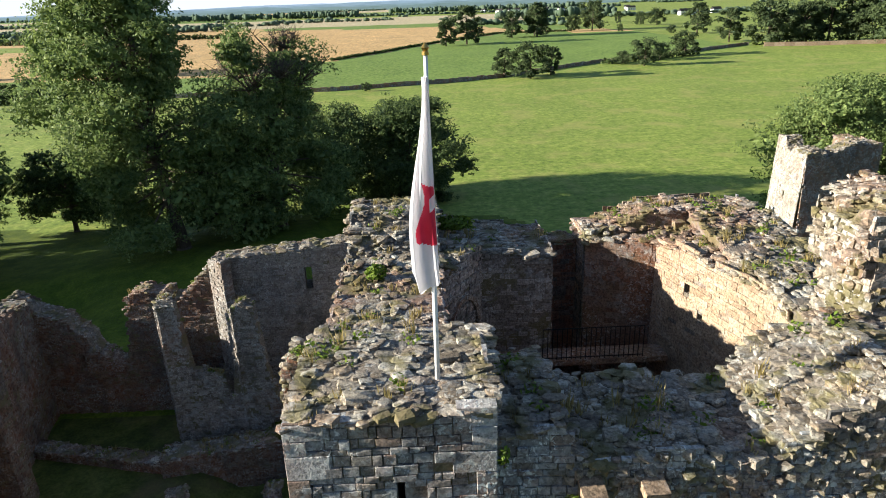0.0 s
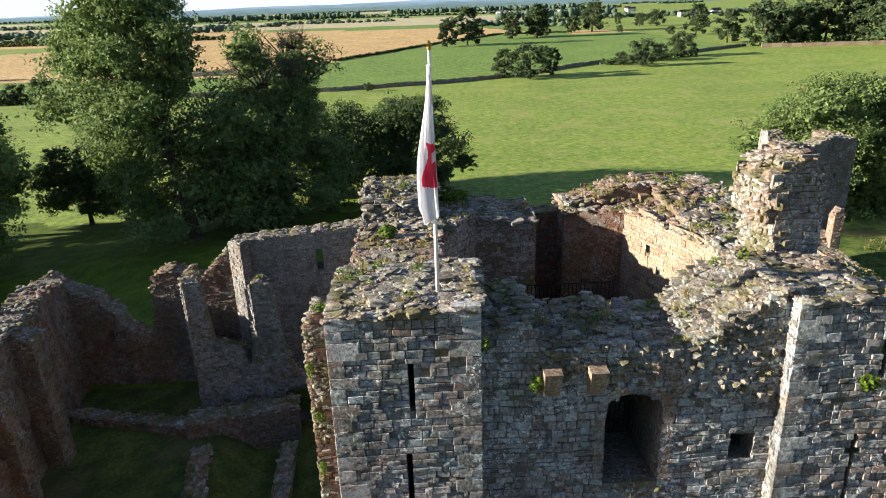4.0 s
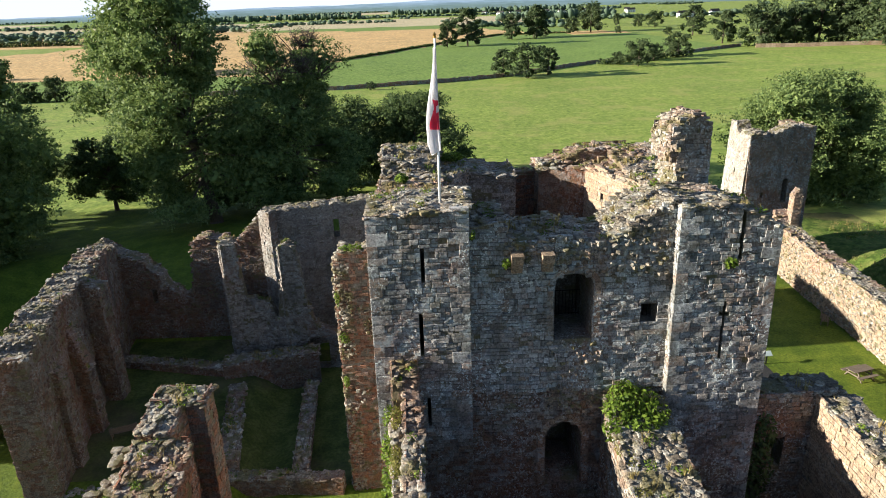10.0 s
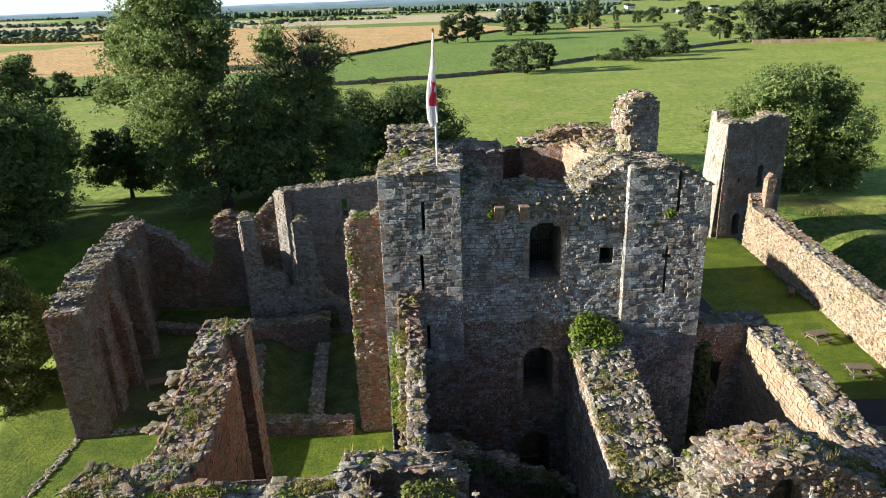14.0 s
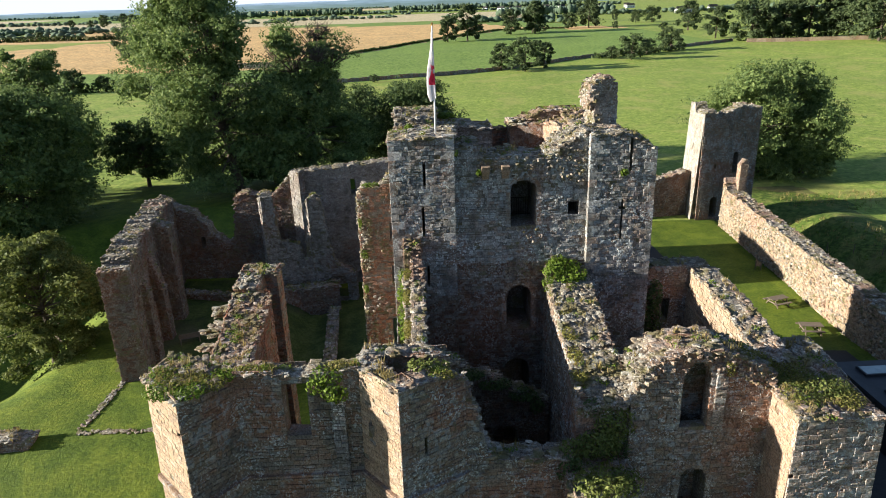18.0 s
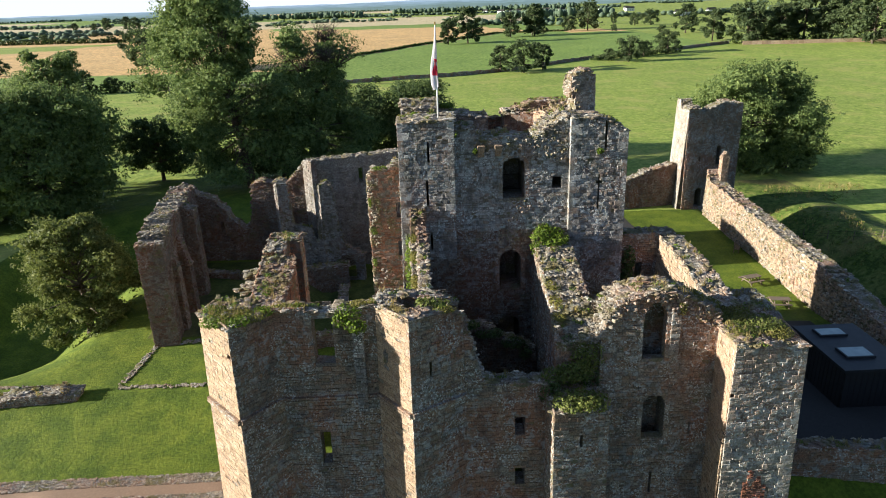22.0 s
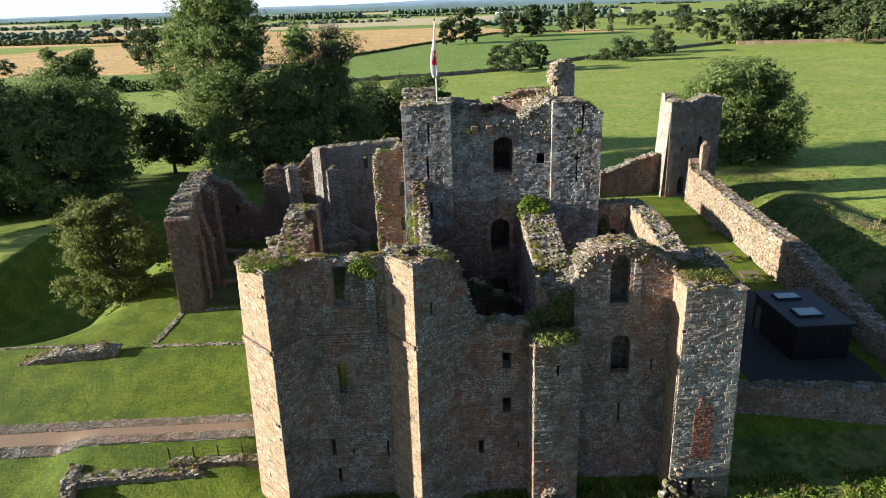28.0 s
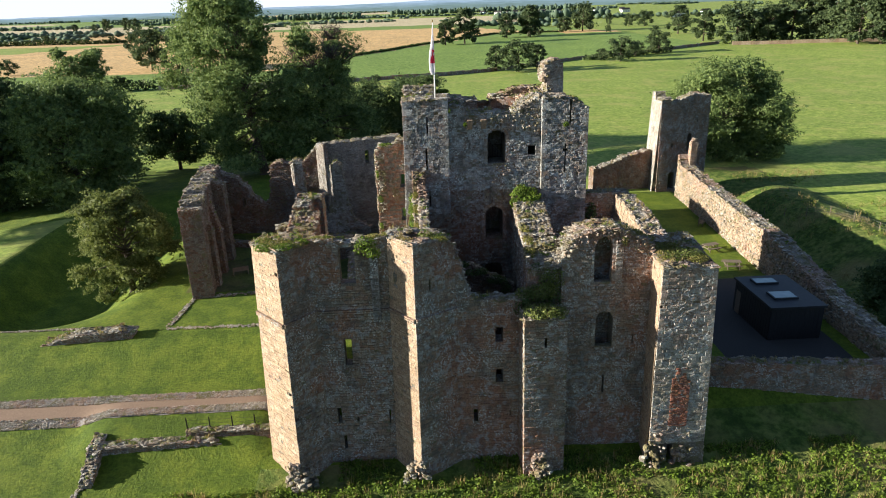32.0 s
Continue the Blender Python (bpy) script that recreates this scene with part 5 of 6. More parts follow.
tree("ash_tree", 61.5, 69.5, 12.0, 6, 6, "lower ash crown beside a larger one", M_LEAF, 13, 0.03, 26, 44, 0.20, puff=1.1)
tree("hawthorn_tree", 45.5, 8, 5.0, 4.2, 4.0, "dark bushy hawthorn in the ditch beyond the curtain wall", M_LEAF_DARK, 31, 0.02, 22, 40, 0.15, puff=1.2)
tree("hawthorn_tree", 42.0, 1.5, 3.6, 3.2, 3.4, "low dark hawthorn below the curtain wall", M_LEAF_DARK, 32, 0.02, 18, 36, 0.14, puff=1.2)
tree("hawthorn_tree", 50.0, -1.0, 4.6, 4.0, 3.6, "dark hawthorn thicket outside the curtain wall", M_LEAF_DARK, 33, 0.02, 20, 36, 0.15, puff=1.2)
tree("willow_tree", -31.5, 17.5, 11.0, 5.1, 4.6, "light green willow growing in the ditch", M_LEAF_PALE, 14, 0.02, 46, 46, 0.12, peak=0.38, each=22, droop=1.2, puff=1.1)


# ---- distant country ----
FAR = []
for k, wide in enumerate((0.42, 0.36, 0.55)):
    FAR.append((M_FIELD, wide, 200 + k))
masters = []
for leaf, wide, seed in FAR:
    masters.append(tree("field_tree", 34 + 57 * (seed - 200), 437 + 60 * (seed - 200), 24.0, 24 * wide, 24 * wide, "full-leaved hedgerow tree standing in the fields", leaf, seed, 0.10, 22, 17, 0.62, each=12, puff=1.15, peak=0.5))
for m in masters:
    m["group"] = "field trees"
SPOTS = [(-138, 308, 21, 2), (-122, 299, 20, 1), (-205, 296, 8, 2), (20, 429, 17, 1), (72, 495, 19, 0), (91, 507, 22, 1), (130, 553, 13, 2), (101, 516, 7, 2), (35, 254, 11.5, 0),
         (44, 246, 13.5, 2), (54, 257, 11, 1), (90, 281, 6, 2), (97, 273, 11.5, 2), (110, 291, 8, 2), (126, 303, 11.5, 2), (185, 477, 6, 2), (162, 525, 6, 2), (199, 731, 12, 1),
         (208, 686, 12, 1), (213, 632, 12, 2), (224, 618, 15, 2), (199, 466, 21, 0), (181, 377, 19, 0), (186, 343, 23, 2), (196, 350, 18, 1), (204, 342, 20, 0), (212, 352, 22, 2), (221, 347, 28, 0),
         (231, 340, 26, 1), (238, 336, 29, 0), (237, 310, 26, 2), (245, 303, 28, 1), (254, 312, 25, 0), (-368, 646, 9, 2), (-295, 627, 7, 2), (-130, 222, 9, 2), (-120, 226, 6, 2), (-140, 224, 7, 2), (-165, 222, 7, 2), (-17.5, 224, 3.2, 2),
         (-517, 1015, 14, 1), (-472, 980, 14, 0), (-506, 1097, 20, 0), (-471, 1090, 21, 1), (-449, 1071, 20, 0)]
for k, (x, y, hh, m) in enumerate(SPOTS):
    q = hh / 24.0
    ob = copy_thing(masters[m], pose(x, y, ground(x, y) - 0.2, 0, 0, k * 67 % 360) @ Matrix.Diagonal((q, q, q, 1)))


def hedge(name, points, high, deep, label, leaf=M_HEDGE, seed=1, size=0.5, per=3.2):
    """A clipped field hedge or belt of bushes along a line."""
    rng = random.Random(seed)
    heap = Heap()
    for (x0, y0), (x1, y1) in zip(points, points[1:]):
        d = math.hypot(x1 - x0, y1 - y0)
        for k in range(int(d / (deep * 0.6)) + 1):
            q = k * deep * 0.6 / d
            x, y = x0 + (x1 - x0) * q + rng.uniform(-0.2, 0.2) * deep, y0 + (y1 - y0) * q
            h = high * rng.uniform(0.75, 1.2)
            leaves(heap, rng, x, y, ground(x, y) + h * 0.45, deep * 0.6, deep * 0.6, h * 0.55, int(10 * per), size, 0.3)
    ob = part(name, heap, leaf)
    return tagged(ob, label, "hedge", kind="stuff")


hedge("hedge", [(-260, 208), (-150, 221), (-104, 225)], 4.2, 3.5, "dark field hedge along the pasture", seed=301, size=0.8, per=4)
hedge("hedge", [(-420, 640), (-300, 625), (-180, 640)], 4.5, 4.0, "distant hedge across ripe fields", seed=302, size=1.2)
hedge("hedge", [(-43, 345), (8, 450), (70, 560), (130, 556)], 1.4, 2.2, "thin hedge edging the ripe field", seed=303, size=0.6)
hedge("hedge", [(84, 284), (112, 296), (135, 309)], 3.0, 3.5, "bushes along the field wall", seed=304, size=0.7)
hedge("hedge", [(180, 345), (215, 338), (262, 320)], 5.0, 5.0, "scrub under tall parkland trees", seed=305, size=0.9)

# field wall across the pasture
wall = Heap()
rng = random.Random(310)
x = -104.0
while x < 178:
    y, h = hedge_y(x), rng.uniform(1.3, 1.7)
    y1 = hedge_y(x + 1.1)
    g = ground(x, y)
    wall.add([(x, y - 0.3, g - 0.3), (x + 1.12, y1 - 0.3, g - 0.3), (x + 1.12, y1 + 0.3, g - 0.3), (x, y + 0.3, g - 0.3), (x, y - 0.22, g + h), (x + 1.12, y1 - 0.22, g + h + rng.uniform(-0.1, 0.1)), (x + 1.12, y1 + 0.22, g + h), (x, y + 0.22, g + h)], BOX)
    x += 1.1
tagged(part("field_wall", wall, M_GATE), "long dark drystone wall across the pasture", "wall", kind="stuff")
wall = Heap()
x = 180.0
while x < 330:
    y, y1 = hedge_y(x) - 14, hedge_y(x + 2.4) - 14
    g, g1 = ground(x, y), ground(x + 2.4, y1)
    wall.add([(x, y, g - 0.3), (x + 2.4, y1, g1 - 0.3), (x + 2.4, y1 + 0.5, g1 - 0.3), (x, y + 0.5, g - 0.3), (x, y, g + 2.0), (x + 2.4, y1, g1 + 2.0), (x + 2.4, y1 + 0.5, g1 + 2.0), (x, y + 0.5, g + 2.0)], BOX)
    x += 2.4
tagged(part("park_wall", wall, M_BUFF), "pale estate wall below parkland trees", "wall", kind="stuff")


CLUMP = [(0, 1 + k, 1 + (k + 1) % 5) for k in range(5)] + [(1 + k, 6 + k, 1 + (k + 1) % 5) for k in range(5)] + [(6 + k, 6 + (k + 1) % 5, 1 + (k + 1) % 5) for k in range(5)] + [(11, 6 + (k + 1) % 5, 6 + k) for k in range(5)]


def woods():
    """Copses and hedgerows far across the valley."""
    rng = random.Random(320)
    centres, radii = [], []
    for _ in range(85):
        y = 700 + 2400 * rng.random() ** 1.2
        x = rng.uniform(-0.75, 0.75) * y
        if 560 < y < 830 and -270 < x < 110:
            continue
        wide = rng.uniform(15, 90) if rng.random() < 0.75 else rng.uniform(120, 320)
        tall, turn = rng.uniform(4, 8), rng.uniform(-0.25, 0.25)
        n = int(wide / 7) + 1
        for k in range(n):
            px, py = x + (k - n / 2) * 7 + rng.uniform(-3, 3), y + (k - n / 2) * 7 * turn + rng.uniform(-4, 4)
            h = tall * rng.uniform(0.6, 1.25)
            centres.append((px, py, ground(px, py) + h * 0.45))
            radii.append((5.5, 5.5, h * 0.55))
    for x0, x1, y in ((-560, -120, 1500), (-60, 420, 1750), (120, 300, 1000)):
        x = x0
        while x < x1:
            h = rng.uniform(11, 16)
            py = y + rng.uniform(-20, 20)
            centres.append((x, py, ground(x, y) + h * 0.5))
            radii.append((5.5, 5.5, h * 0.55))
            x += 4
    clumps = Heap()
    for (x, y, z), (rx, ry, rz) in zip(centres, radii):
        for _ in range(2):
            q = rng.uniform(0.65, 1.05)
            ball = [(0, 0, 1.0)] + [(math.cos(k * 1.2566 + e) * 0.87, math.sin(k * 1.2566 + e) * 0.87, h) for h, e in ((0.5, 0.0), (-0.45, 0.63)) for k in range(5)] + [(0, 0, -0.9)]
            ox, oy = rng.uniform(-3, 3), rng.uniform(-3, 3)
            clumps.add([(x + ox + a * rx * q * rng.uniform(0.75, 1.2), y + oy + b * ry * q * rng.uniform(0.75, 1.2), z + c * rz * q * rng.uniform(0.8, 1.2)) for a, b, c in ball], CLUMP)
    ob = part("woodland", clumps, M_FAR, smooth=True)
    tagged(ob, "distant copses and hedgerows in hazy farmland", "woodland", kind="stuff")


woods()


def farmhouse(x, y, long, turn, label):
    t = thing("farmhouse", x, y, ground(x, y), label, "house", "far village")
    t.rotation_euler = (0, 0, radians(turn))
    h = Heap()
    h.box((-long / 2, -3.5, -1.0), (long / 2, 3.5, 5.0))
    part("wall", h, M_WHITE, t)
    h = Heap()
    h.add([(-long / 2 - 0.3, -4.0, 4.9), (long / 2 + 0.3, -4.0, 4.9), (long / 2 + 0.3, 4.0, 4.9), (-long / 2 - 0.3, 4.0, 4.9), (-long / 2 - 0.3, 0, 8.4), (long / 2 + 0.3, 0, 8.4)],
          [(0, 1, 5, 4), (2, 3, 4, 5), (0, 4, 3), (1, 2, 5), (0, 3, 2, 1)])
    part("roof", h, M_TARMAC, t, "dark slate roof")
    for k in range(3):
        h = Heap()
        wx = (k - 1) * long * 0.28
        h.box((wx - 0.8, -3.56, 1.2), (wx + 0.8, -3.503, 3.0))
        part("window", h, M_ROOF, t)


HOUSES = random.Random(330)
for k in range(16):
    q = k / 15
    farmhouse(105 + 330 * q + HOUSES.uniform(-9, 9), 1480 - 160 * q + HOUSES.uniform(-60, 60), HOUSES.uniform(9, 17), HOUSES.uniform(-40, 40), "small white farmhouse with a slate roof, far off")
for x, y in ((362, 905), (372, 910), (430, 960)):
    farmhouse(x, y, 14, 15, "pale farmhouse among far fields")


RIDGES = ([(-1.7, 22), (-0.6, 24), (-0.2, 30), (0.1, 33), (0.5, 27), (1.0, 28), (1.7, 27)], [(-1.7, 27), (-0.7, 30), (-0.35, 36), (0.2, 42), (0.6, 40), (1.7, 35)],
          [(-1.7, 30), (-1.0, 34), (-0.2, 48), (0.3, 56), (0.7, 48), (1.7, 45)], [(-1.7, 36), (-1.0, 40), (-0.4, 50), (0.0, 66), (0.35, 72), (0.8, 66), (1.7, 64)])


def backdrop():
    """Blue hills that close the horizon, self-lit, with haze painted into their colours."""
    # Self-lit sheet that brightens the strip of low sky.
    mat, nt, b = start_material("bright_sky", 1.0, 0.0)
    em = nt.nodes.new("ShaderNodeEmission")
    em.inputs["Color"].default_value, em.inputs["Strength"].default_value = (0.95, 0.95, 0.93, 1), 0.40
    nt.links.new(em.outputs[0], nt.nodes["Material Output"].inputs["Surface"])
    heap = Heap()
    for k in range(61):
        a = radians(-62 + 124 * k / 60)
        heap.v.extend([(math.sin(a) * 4260, math.cos(a) * 4260, -60.0), (math.sin(a) * 4260, math.cos(a) * 4260, 420.0)])
    heap.f = [(2 * k, 2 * k + 2, 2 * k + 3, 2 * k + 1) for k in range(60)]
    tagged(part("backdrop", heap, mat), "pale morning sky low over the horizon", "sky", kind="structure")
    # Each farther ridge is paler and bluer: haze put into the emission colour.
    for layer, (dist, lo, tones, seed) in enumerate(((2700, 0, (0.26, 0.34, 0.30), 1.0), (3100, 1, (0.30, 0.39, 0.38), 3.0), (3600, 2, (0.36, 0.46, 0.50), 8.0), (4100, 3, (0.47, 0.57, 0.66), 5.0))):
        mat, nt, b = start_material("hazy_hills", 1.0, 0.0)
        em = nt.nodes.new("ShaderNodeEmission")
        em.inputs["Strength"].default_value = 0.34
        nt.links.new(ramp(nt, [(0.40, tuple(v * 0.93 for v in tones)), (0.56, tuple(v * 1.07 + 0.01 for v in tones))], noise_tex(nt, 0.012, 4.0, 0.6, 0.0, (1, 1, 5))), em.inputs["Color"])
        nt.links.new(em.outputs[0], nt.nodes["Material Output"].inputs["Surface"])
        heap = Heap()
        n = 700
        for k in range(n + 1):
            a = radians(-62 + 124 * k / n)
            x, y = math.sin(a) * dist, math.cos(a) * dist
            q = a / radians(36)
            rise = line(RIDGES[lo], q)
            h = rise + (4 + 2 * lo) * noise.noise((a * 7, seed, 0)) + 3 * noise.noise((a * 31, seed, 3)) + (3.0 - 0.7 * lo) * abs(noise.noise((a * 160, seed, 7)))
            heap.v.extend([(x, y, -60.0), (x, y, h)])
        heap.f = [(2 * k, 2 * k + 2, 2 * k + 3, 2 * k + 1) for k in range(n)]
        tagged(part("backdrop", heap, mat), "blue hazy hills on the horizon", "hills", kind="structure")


backdrop()


# ---- paths, kerbs and lawn edges ----
def strip(name, points, wide, material, label, lift=0.03, category="path", step=0.8):
    heap = Heap()
    (x0, y0), (x1, y1) = points
    d = math.hypot(x1 - x0, y1 - y0)
    ux, uy = (x1 - x0) / d, (y1 - y0) / d
    n, m = int(d / step), 4
    for i in range(n + 1):
        for j in range(m + 1):
            s, w = d * i / n, wide * (j / m - 0.5) + 0.12 * (noise.noise((i * 0.7, j * 5.0, wide)) if j in (0, m) else 0)
            x, y = x0 + ux * s - uy * w, y0 + uy * s + ux * w
            heap.v.append((x, y, ground(x, y) + lift + (0.02 if 0 < j < m else -0.03)))
    heap.f = [(i * (m + 1) + j, (i + 1) * (m + 1) + j, (i + 1) * (m + 1) + j + 1, i * (m + 1) + j + 1) for i in range(n) for j in range(m)]
    return tagged(part(name, heap, material, smooth=True), label, category, kind="structure")


strip("path", [(-64, -5.35), (-10.2, -5.0)], 1.3, M_PATH, "brown gravel footpath to the gatehouse", 0.07)
for y0, y1 in ((-4.45, -4.05), (-6.3, -5.95)):
    strip("pavement", [(-64, y0), (-10.2, y1)], 0.85, M_GRAVEL, "strip of grey cobbles beside the path", 0.04, "cobbles")
strip("pavement", [(24.0, 46.0), (24.5, 2.0)], 3.6, M_TARMAC, "dark paved walk inside the court", 0.04, "paving")
strip("pavement", [(20.3, 30.0), (21.5, 2.0)], 4.0, M_GRAVEL, "gravel strip between keep and walk", 0.035, "gravel")
strip("pavement", [(28.0, 12.5), (27.2, -6.8)], 9.5, M_TARMAC, "dark paved yard round the visitor hut", 0.05, "paving")


def cobbles():
    """Cobbles beside the path and stones that edge the lawns."""
    rng = random.Random(400)
    heap = Heap()
    for y0 in (-4.03, -5.93):
        for _ in range(3200):
            x = rng.uniform(-40, -10.4)
            y = y0 + 0.0072 * (x + 10.2) + rng.uniform(-0.42, 0.42)
            r = rng.uniform(0.035, 0.07)
            lump(heap, rng, x, y, ground(x, y) + 0.06, r * 1.3, r, r * 0.8)
    tagged(part("cobble", heap, M_RUBBLE), "loose grey cobbles along the footpath", "cobbles", kind="stuff")
    heap = Heap()
    for (x0, y0), (x1, y1), w in (((-23.1, 4.4), (-10.6, 4.0), 0.45), ((-23.1, 4.4), (-22.6, 10.6), 0.45), ((-38, 5.6), (-27.5, 4.9), 0.3), ((-23.35, -12.0), (-23.7, -14.5), 0.5), ((-21.5, 11.0), (-12.5, 11.6), 0.7)):
        d = math.hypot(x1 - x0, y1 - y0)
        for _ in range(int(d * 16)):
            q, o = rng.random(), rng.uniform(-w / 2, w / 2)
            x, y = x0 + (x1 - x0) * q - (y1 - y0) / d * o, y0 + (y1 - y0) * q + (x1 - x0) / d * o
            lump(heap, rng, x, y, ground(x, y) + 0.04, rng.uniform(0.06, 0.17), rng.uniform(0.06, 0.11), rng.uniform(0.03, 0.06))
    tagged(part("kerb", heap, M_RUBBLE), "low rows of stones edging the lawns", "kerb", kind="stuff")


cobbles()


# ---- plants on the walls ----
def wall_plants():
    rng = random.Random(500)
    dry, green = Heap(), Heap()
    for run in TOPS:
        if run.a.x > 22 or run.a.y > 28:
            rate = 0.25
        else:
            rate = 3.6 if run.a.y < -5 or run.a.x < -9 else 1.6
        for _ in range(int(run.long * run.thick * rate * 1.6)):
            s, d = rng.uniform(0.05, run.long), rng.uniform(0.1, max(0.2, run.thick - 0.1))
            if noise.noise((s * 0.5, run.seed, 1.0)) < -0.12:
                continue
            z = run.height(s)
            x, y, _ = run.at(s, -d, z)
            if rng.random() < 0.6:
                tufts(dry, rng, x, y, z + 0.03, 16, rng.uniform(0.12, 0.35), 0.16)
            else:
                leaves(green, rng, x, y, z + 0.08, 0.22, 0.22, 0.12, 30, 0.05, 0.0)
    tagged(part("wall_grass", dry, M_DRY), "tufts of dry grass growing on wall tops", "grass", kind="stuff")
    tagged(part("wall_weed", green, M_IVY), "small green weeds rooted in wall tops", "weeds", kind="stuff")


wall_plants()


def bush(name, label, blobs, leaf=M_IVY, size=0.09, per=260, seed=1, category="ivy"):
    """Leaves in a few overlapping clumps; blobs: (x, y, z, width, depth, height)."""
    rng = random.Random(seed)
    x, y, z = blobs[0][:3]
    heap = Heap()
    for bx, by, bz, rx, ry, rz in blobs:
        leaves(heap, rng, bx - x, by - y, bz - z, rx, ry, rz, int(per * (rx + ry) * (rz + rx)), size, 0.3)
    t = thing(name, x, y, z, label, category)
    part("foliage", heap, leaf, t)
    stems = Heap()
    for bx, by, bz, rx, ry, rz in blobs:
        for _ in range(5):
            tube(stems, (bx - x, by - y, bz - z - rz), (bx - x + rng.uniform(-1, 1) * rx * 0.7, by - y + rng.uniform(-1, 1) * ry * 0.7, bz - z + rng.uniform(0, 0.8) * rz), 0.015, 0.006, 4)
    part("stem", stems, M_BARK, t, kind="stuff")
    return t


bush("ivy_bush", "bright green bush crowning the thick rubble wall", [(7.1, -0.6, 14.75, 1.0, 0.7, 0.35), (6.5, -1.0, 14.65, 0.6, 0.6, 0.35), (7.8, -1.1, 14.5, 0.5, 0.7, 0.3), (6.2, -1.6, 14.2, 0.35, 0.5, 0.45), (7.2, -1.4, 14.45, 0.8, 0.6, 0.2), (6.9, -0.3, 14.95, 0.5, 0.4, 0.3)], size=0.08, seed=511)
bush("ivy_bush", "ivy sprawling over the buttress head and wall", [(6.4, -11.8, 10.4, 1.2, 0.9, 0.35), (7.4, -11.6, 10.2, 0.7, 0.8, 0.4), (6.6, -10.2, 10.9, 1.1, 0.5, 0.6), (7.4, -9.9, 11.6, 0.9, 0.5, 0.8), (5.5, -10.4, 10.8, 0.6, 0.3, 0.7)], leaf=M_LEAF_PALE, size=0.08, seed=512)
bush("ivy_bush", "dark ivy over the sunken cross wall", [(1.8, -3.7, 10.4, 0.9, 0.5, 0.3), (3.2, -3.7, 9.8, 0.9, 0.5, 0.3), (4.6, -3.7, 9.1, 0.8, 0.5, 0.3), (5.3, -3.8, 8.5, 0.4, 0.4, 0.5)], leaf=M_LEAF_DARK, size=0.07, per=420, seed=525)
bush("ivy_bush", "ivy hanging down the wall above the buttress", [(6.5, -9.5, 12.2, 0.5, 0.25, 0.5), (7.3, -9.55, 11.5, 0.8, 0.25, 0.7), (6.9, -9.6, 10.6, 1.0, 0.25, 0.8), (7.6, -9.75, 10.2, 0.7, 0.3, 0.9), (5.4, -10.75, 10.2, 0.6, 0.2, 0.7)], leaf=M_LEAF_DARK, size=0.07, per=420, seed=526)
bush("ivy_bush", "ivy trailing down the chamber wall beside the keep", [(12.2, -0.25, 12.6, 0.5, 0.25, 1.0), (12.1, -0.25, 11.0, 0.7, 0.22, 1.3), (11.9, -0.3, 9.3, 0.6, 0.25, 1.2)], leaf=M_LEAF_DARK, size=0.09, per=320, seed=513)
bush("moss_growth", "weeds rooted in the ragged annexe wall", [(-4.5, 11.4, 13.6, 0.15, 0.2, 0.5), (-4.3, 11.45, 11.2, 0.3, 0.15, 0.35), (-4.4, 11.4, 8.6, 0.2, 0.2, 0.4), (-3.6, 11.9, 16.15, 0.7, 0.4, 0.15)], size=0.06, per=500, seed=524, category="weeds")
bush("moss_growth", "mossy weeds down the side of the broken wall", [(-1.2, -0.9, 14.6, 0.3, 0.5, 0.5), (-1.25, -1.8, 14.1, 0.3, 0.7, 0.5), (-1.25, -2.6, 13.4, 0.3, 0.7, 0.6), (-1.2, -3.4, 12.8, 0.3, 0.6, 0.7)], size=0.06, per=420, seed=514, category="weeds")
bush("ivy_bush", "ivy hanging over the gatehouse parapet", [(-3.9, -10.3, 14.75, 0.7, 0.5, 0.35), (-3.6, -10.7, 14.2, 0.55, 0.25, 0.4), (-4.3, -10.5, 14.4, 0.4, 0.25, 0.35)], size=0.08, seed=515)
bush("shrub", "dark green shrub rooted inside the turret head", [(-0.4, -10.6, 15.0, 0.55, 0.5, 0.45), (0.2, -10.3, 14.9, 0.6, 0.5, 0.3)], leaf=M_LEAF_PALE, size=0.08, seed=516, category="shrub")
bush("moss_growth", "grass and moss fringe along the turret head", [(-9.6, -11.2, 15.0, 0.8, 0.7, 0.16), (-8.6, -11.4, 15.05, 0.6, 0.6, 0.16), (-9.9, -10.2, 15.0, 0.7, 0.6, 0.15), (-7.8, -10.3, 14.95, 0.6, 0.5, 0.16)], size=0.06, per=600, seed=517, category="weeds")
bush("moss_growth", "thick mossy growth on the turret head", [(14.4, -10.4, 13.1, 0.9, 1.0, 0.2), (15.6, -10.0, 13.1, 1.0, 1.0, 0.18), (14.0, -9.2, 13.1, 0.6, 0.9, 0.2), (14.1, -11.3, 12.9, 0.5, 0.5, 0.3)], leaf=M_LEAF_PALE, size=0.06, per=500, seed=518, category="weeds")
bush("moss_growth", "yellow moss and dry grass along the rubble wall", [(6.45, -2.3, 14.0, 0.4, 1.0, 0.12), (6.4, -3.9, 13.8, 0.35, 0.9, 0.12), (6.3, -5.6, 13.6, 0.35, 0.9, 0.12), (6.25, -7.2, 13.4, 0.4, 0.8, 0.12), (6.2, -8.4, 13.1, 0.4, 0.6, 0.16)], leaf=M_MOSS, size=0.05, per=700, seed=527, category="moss")
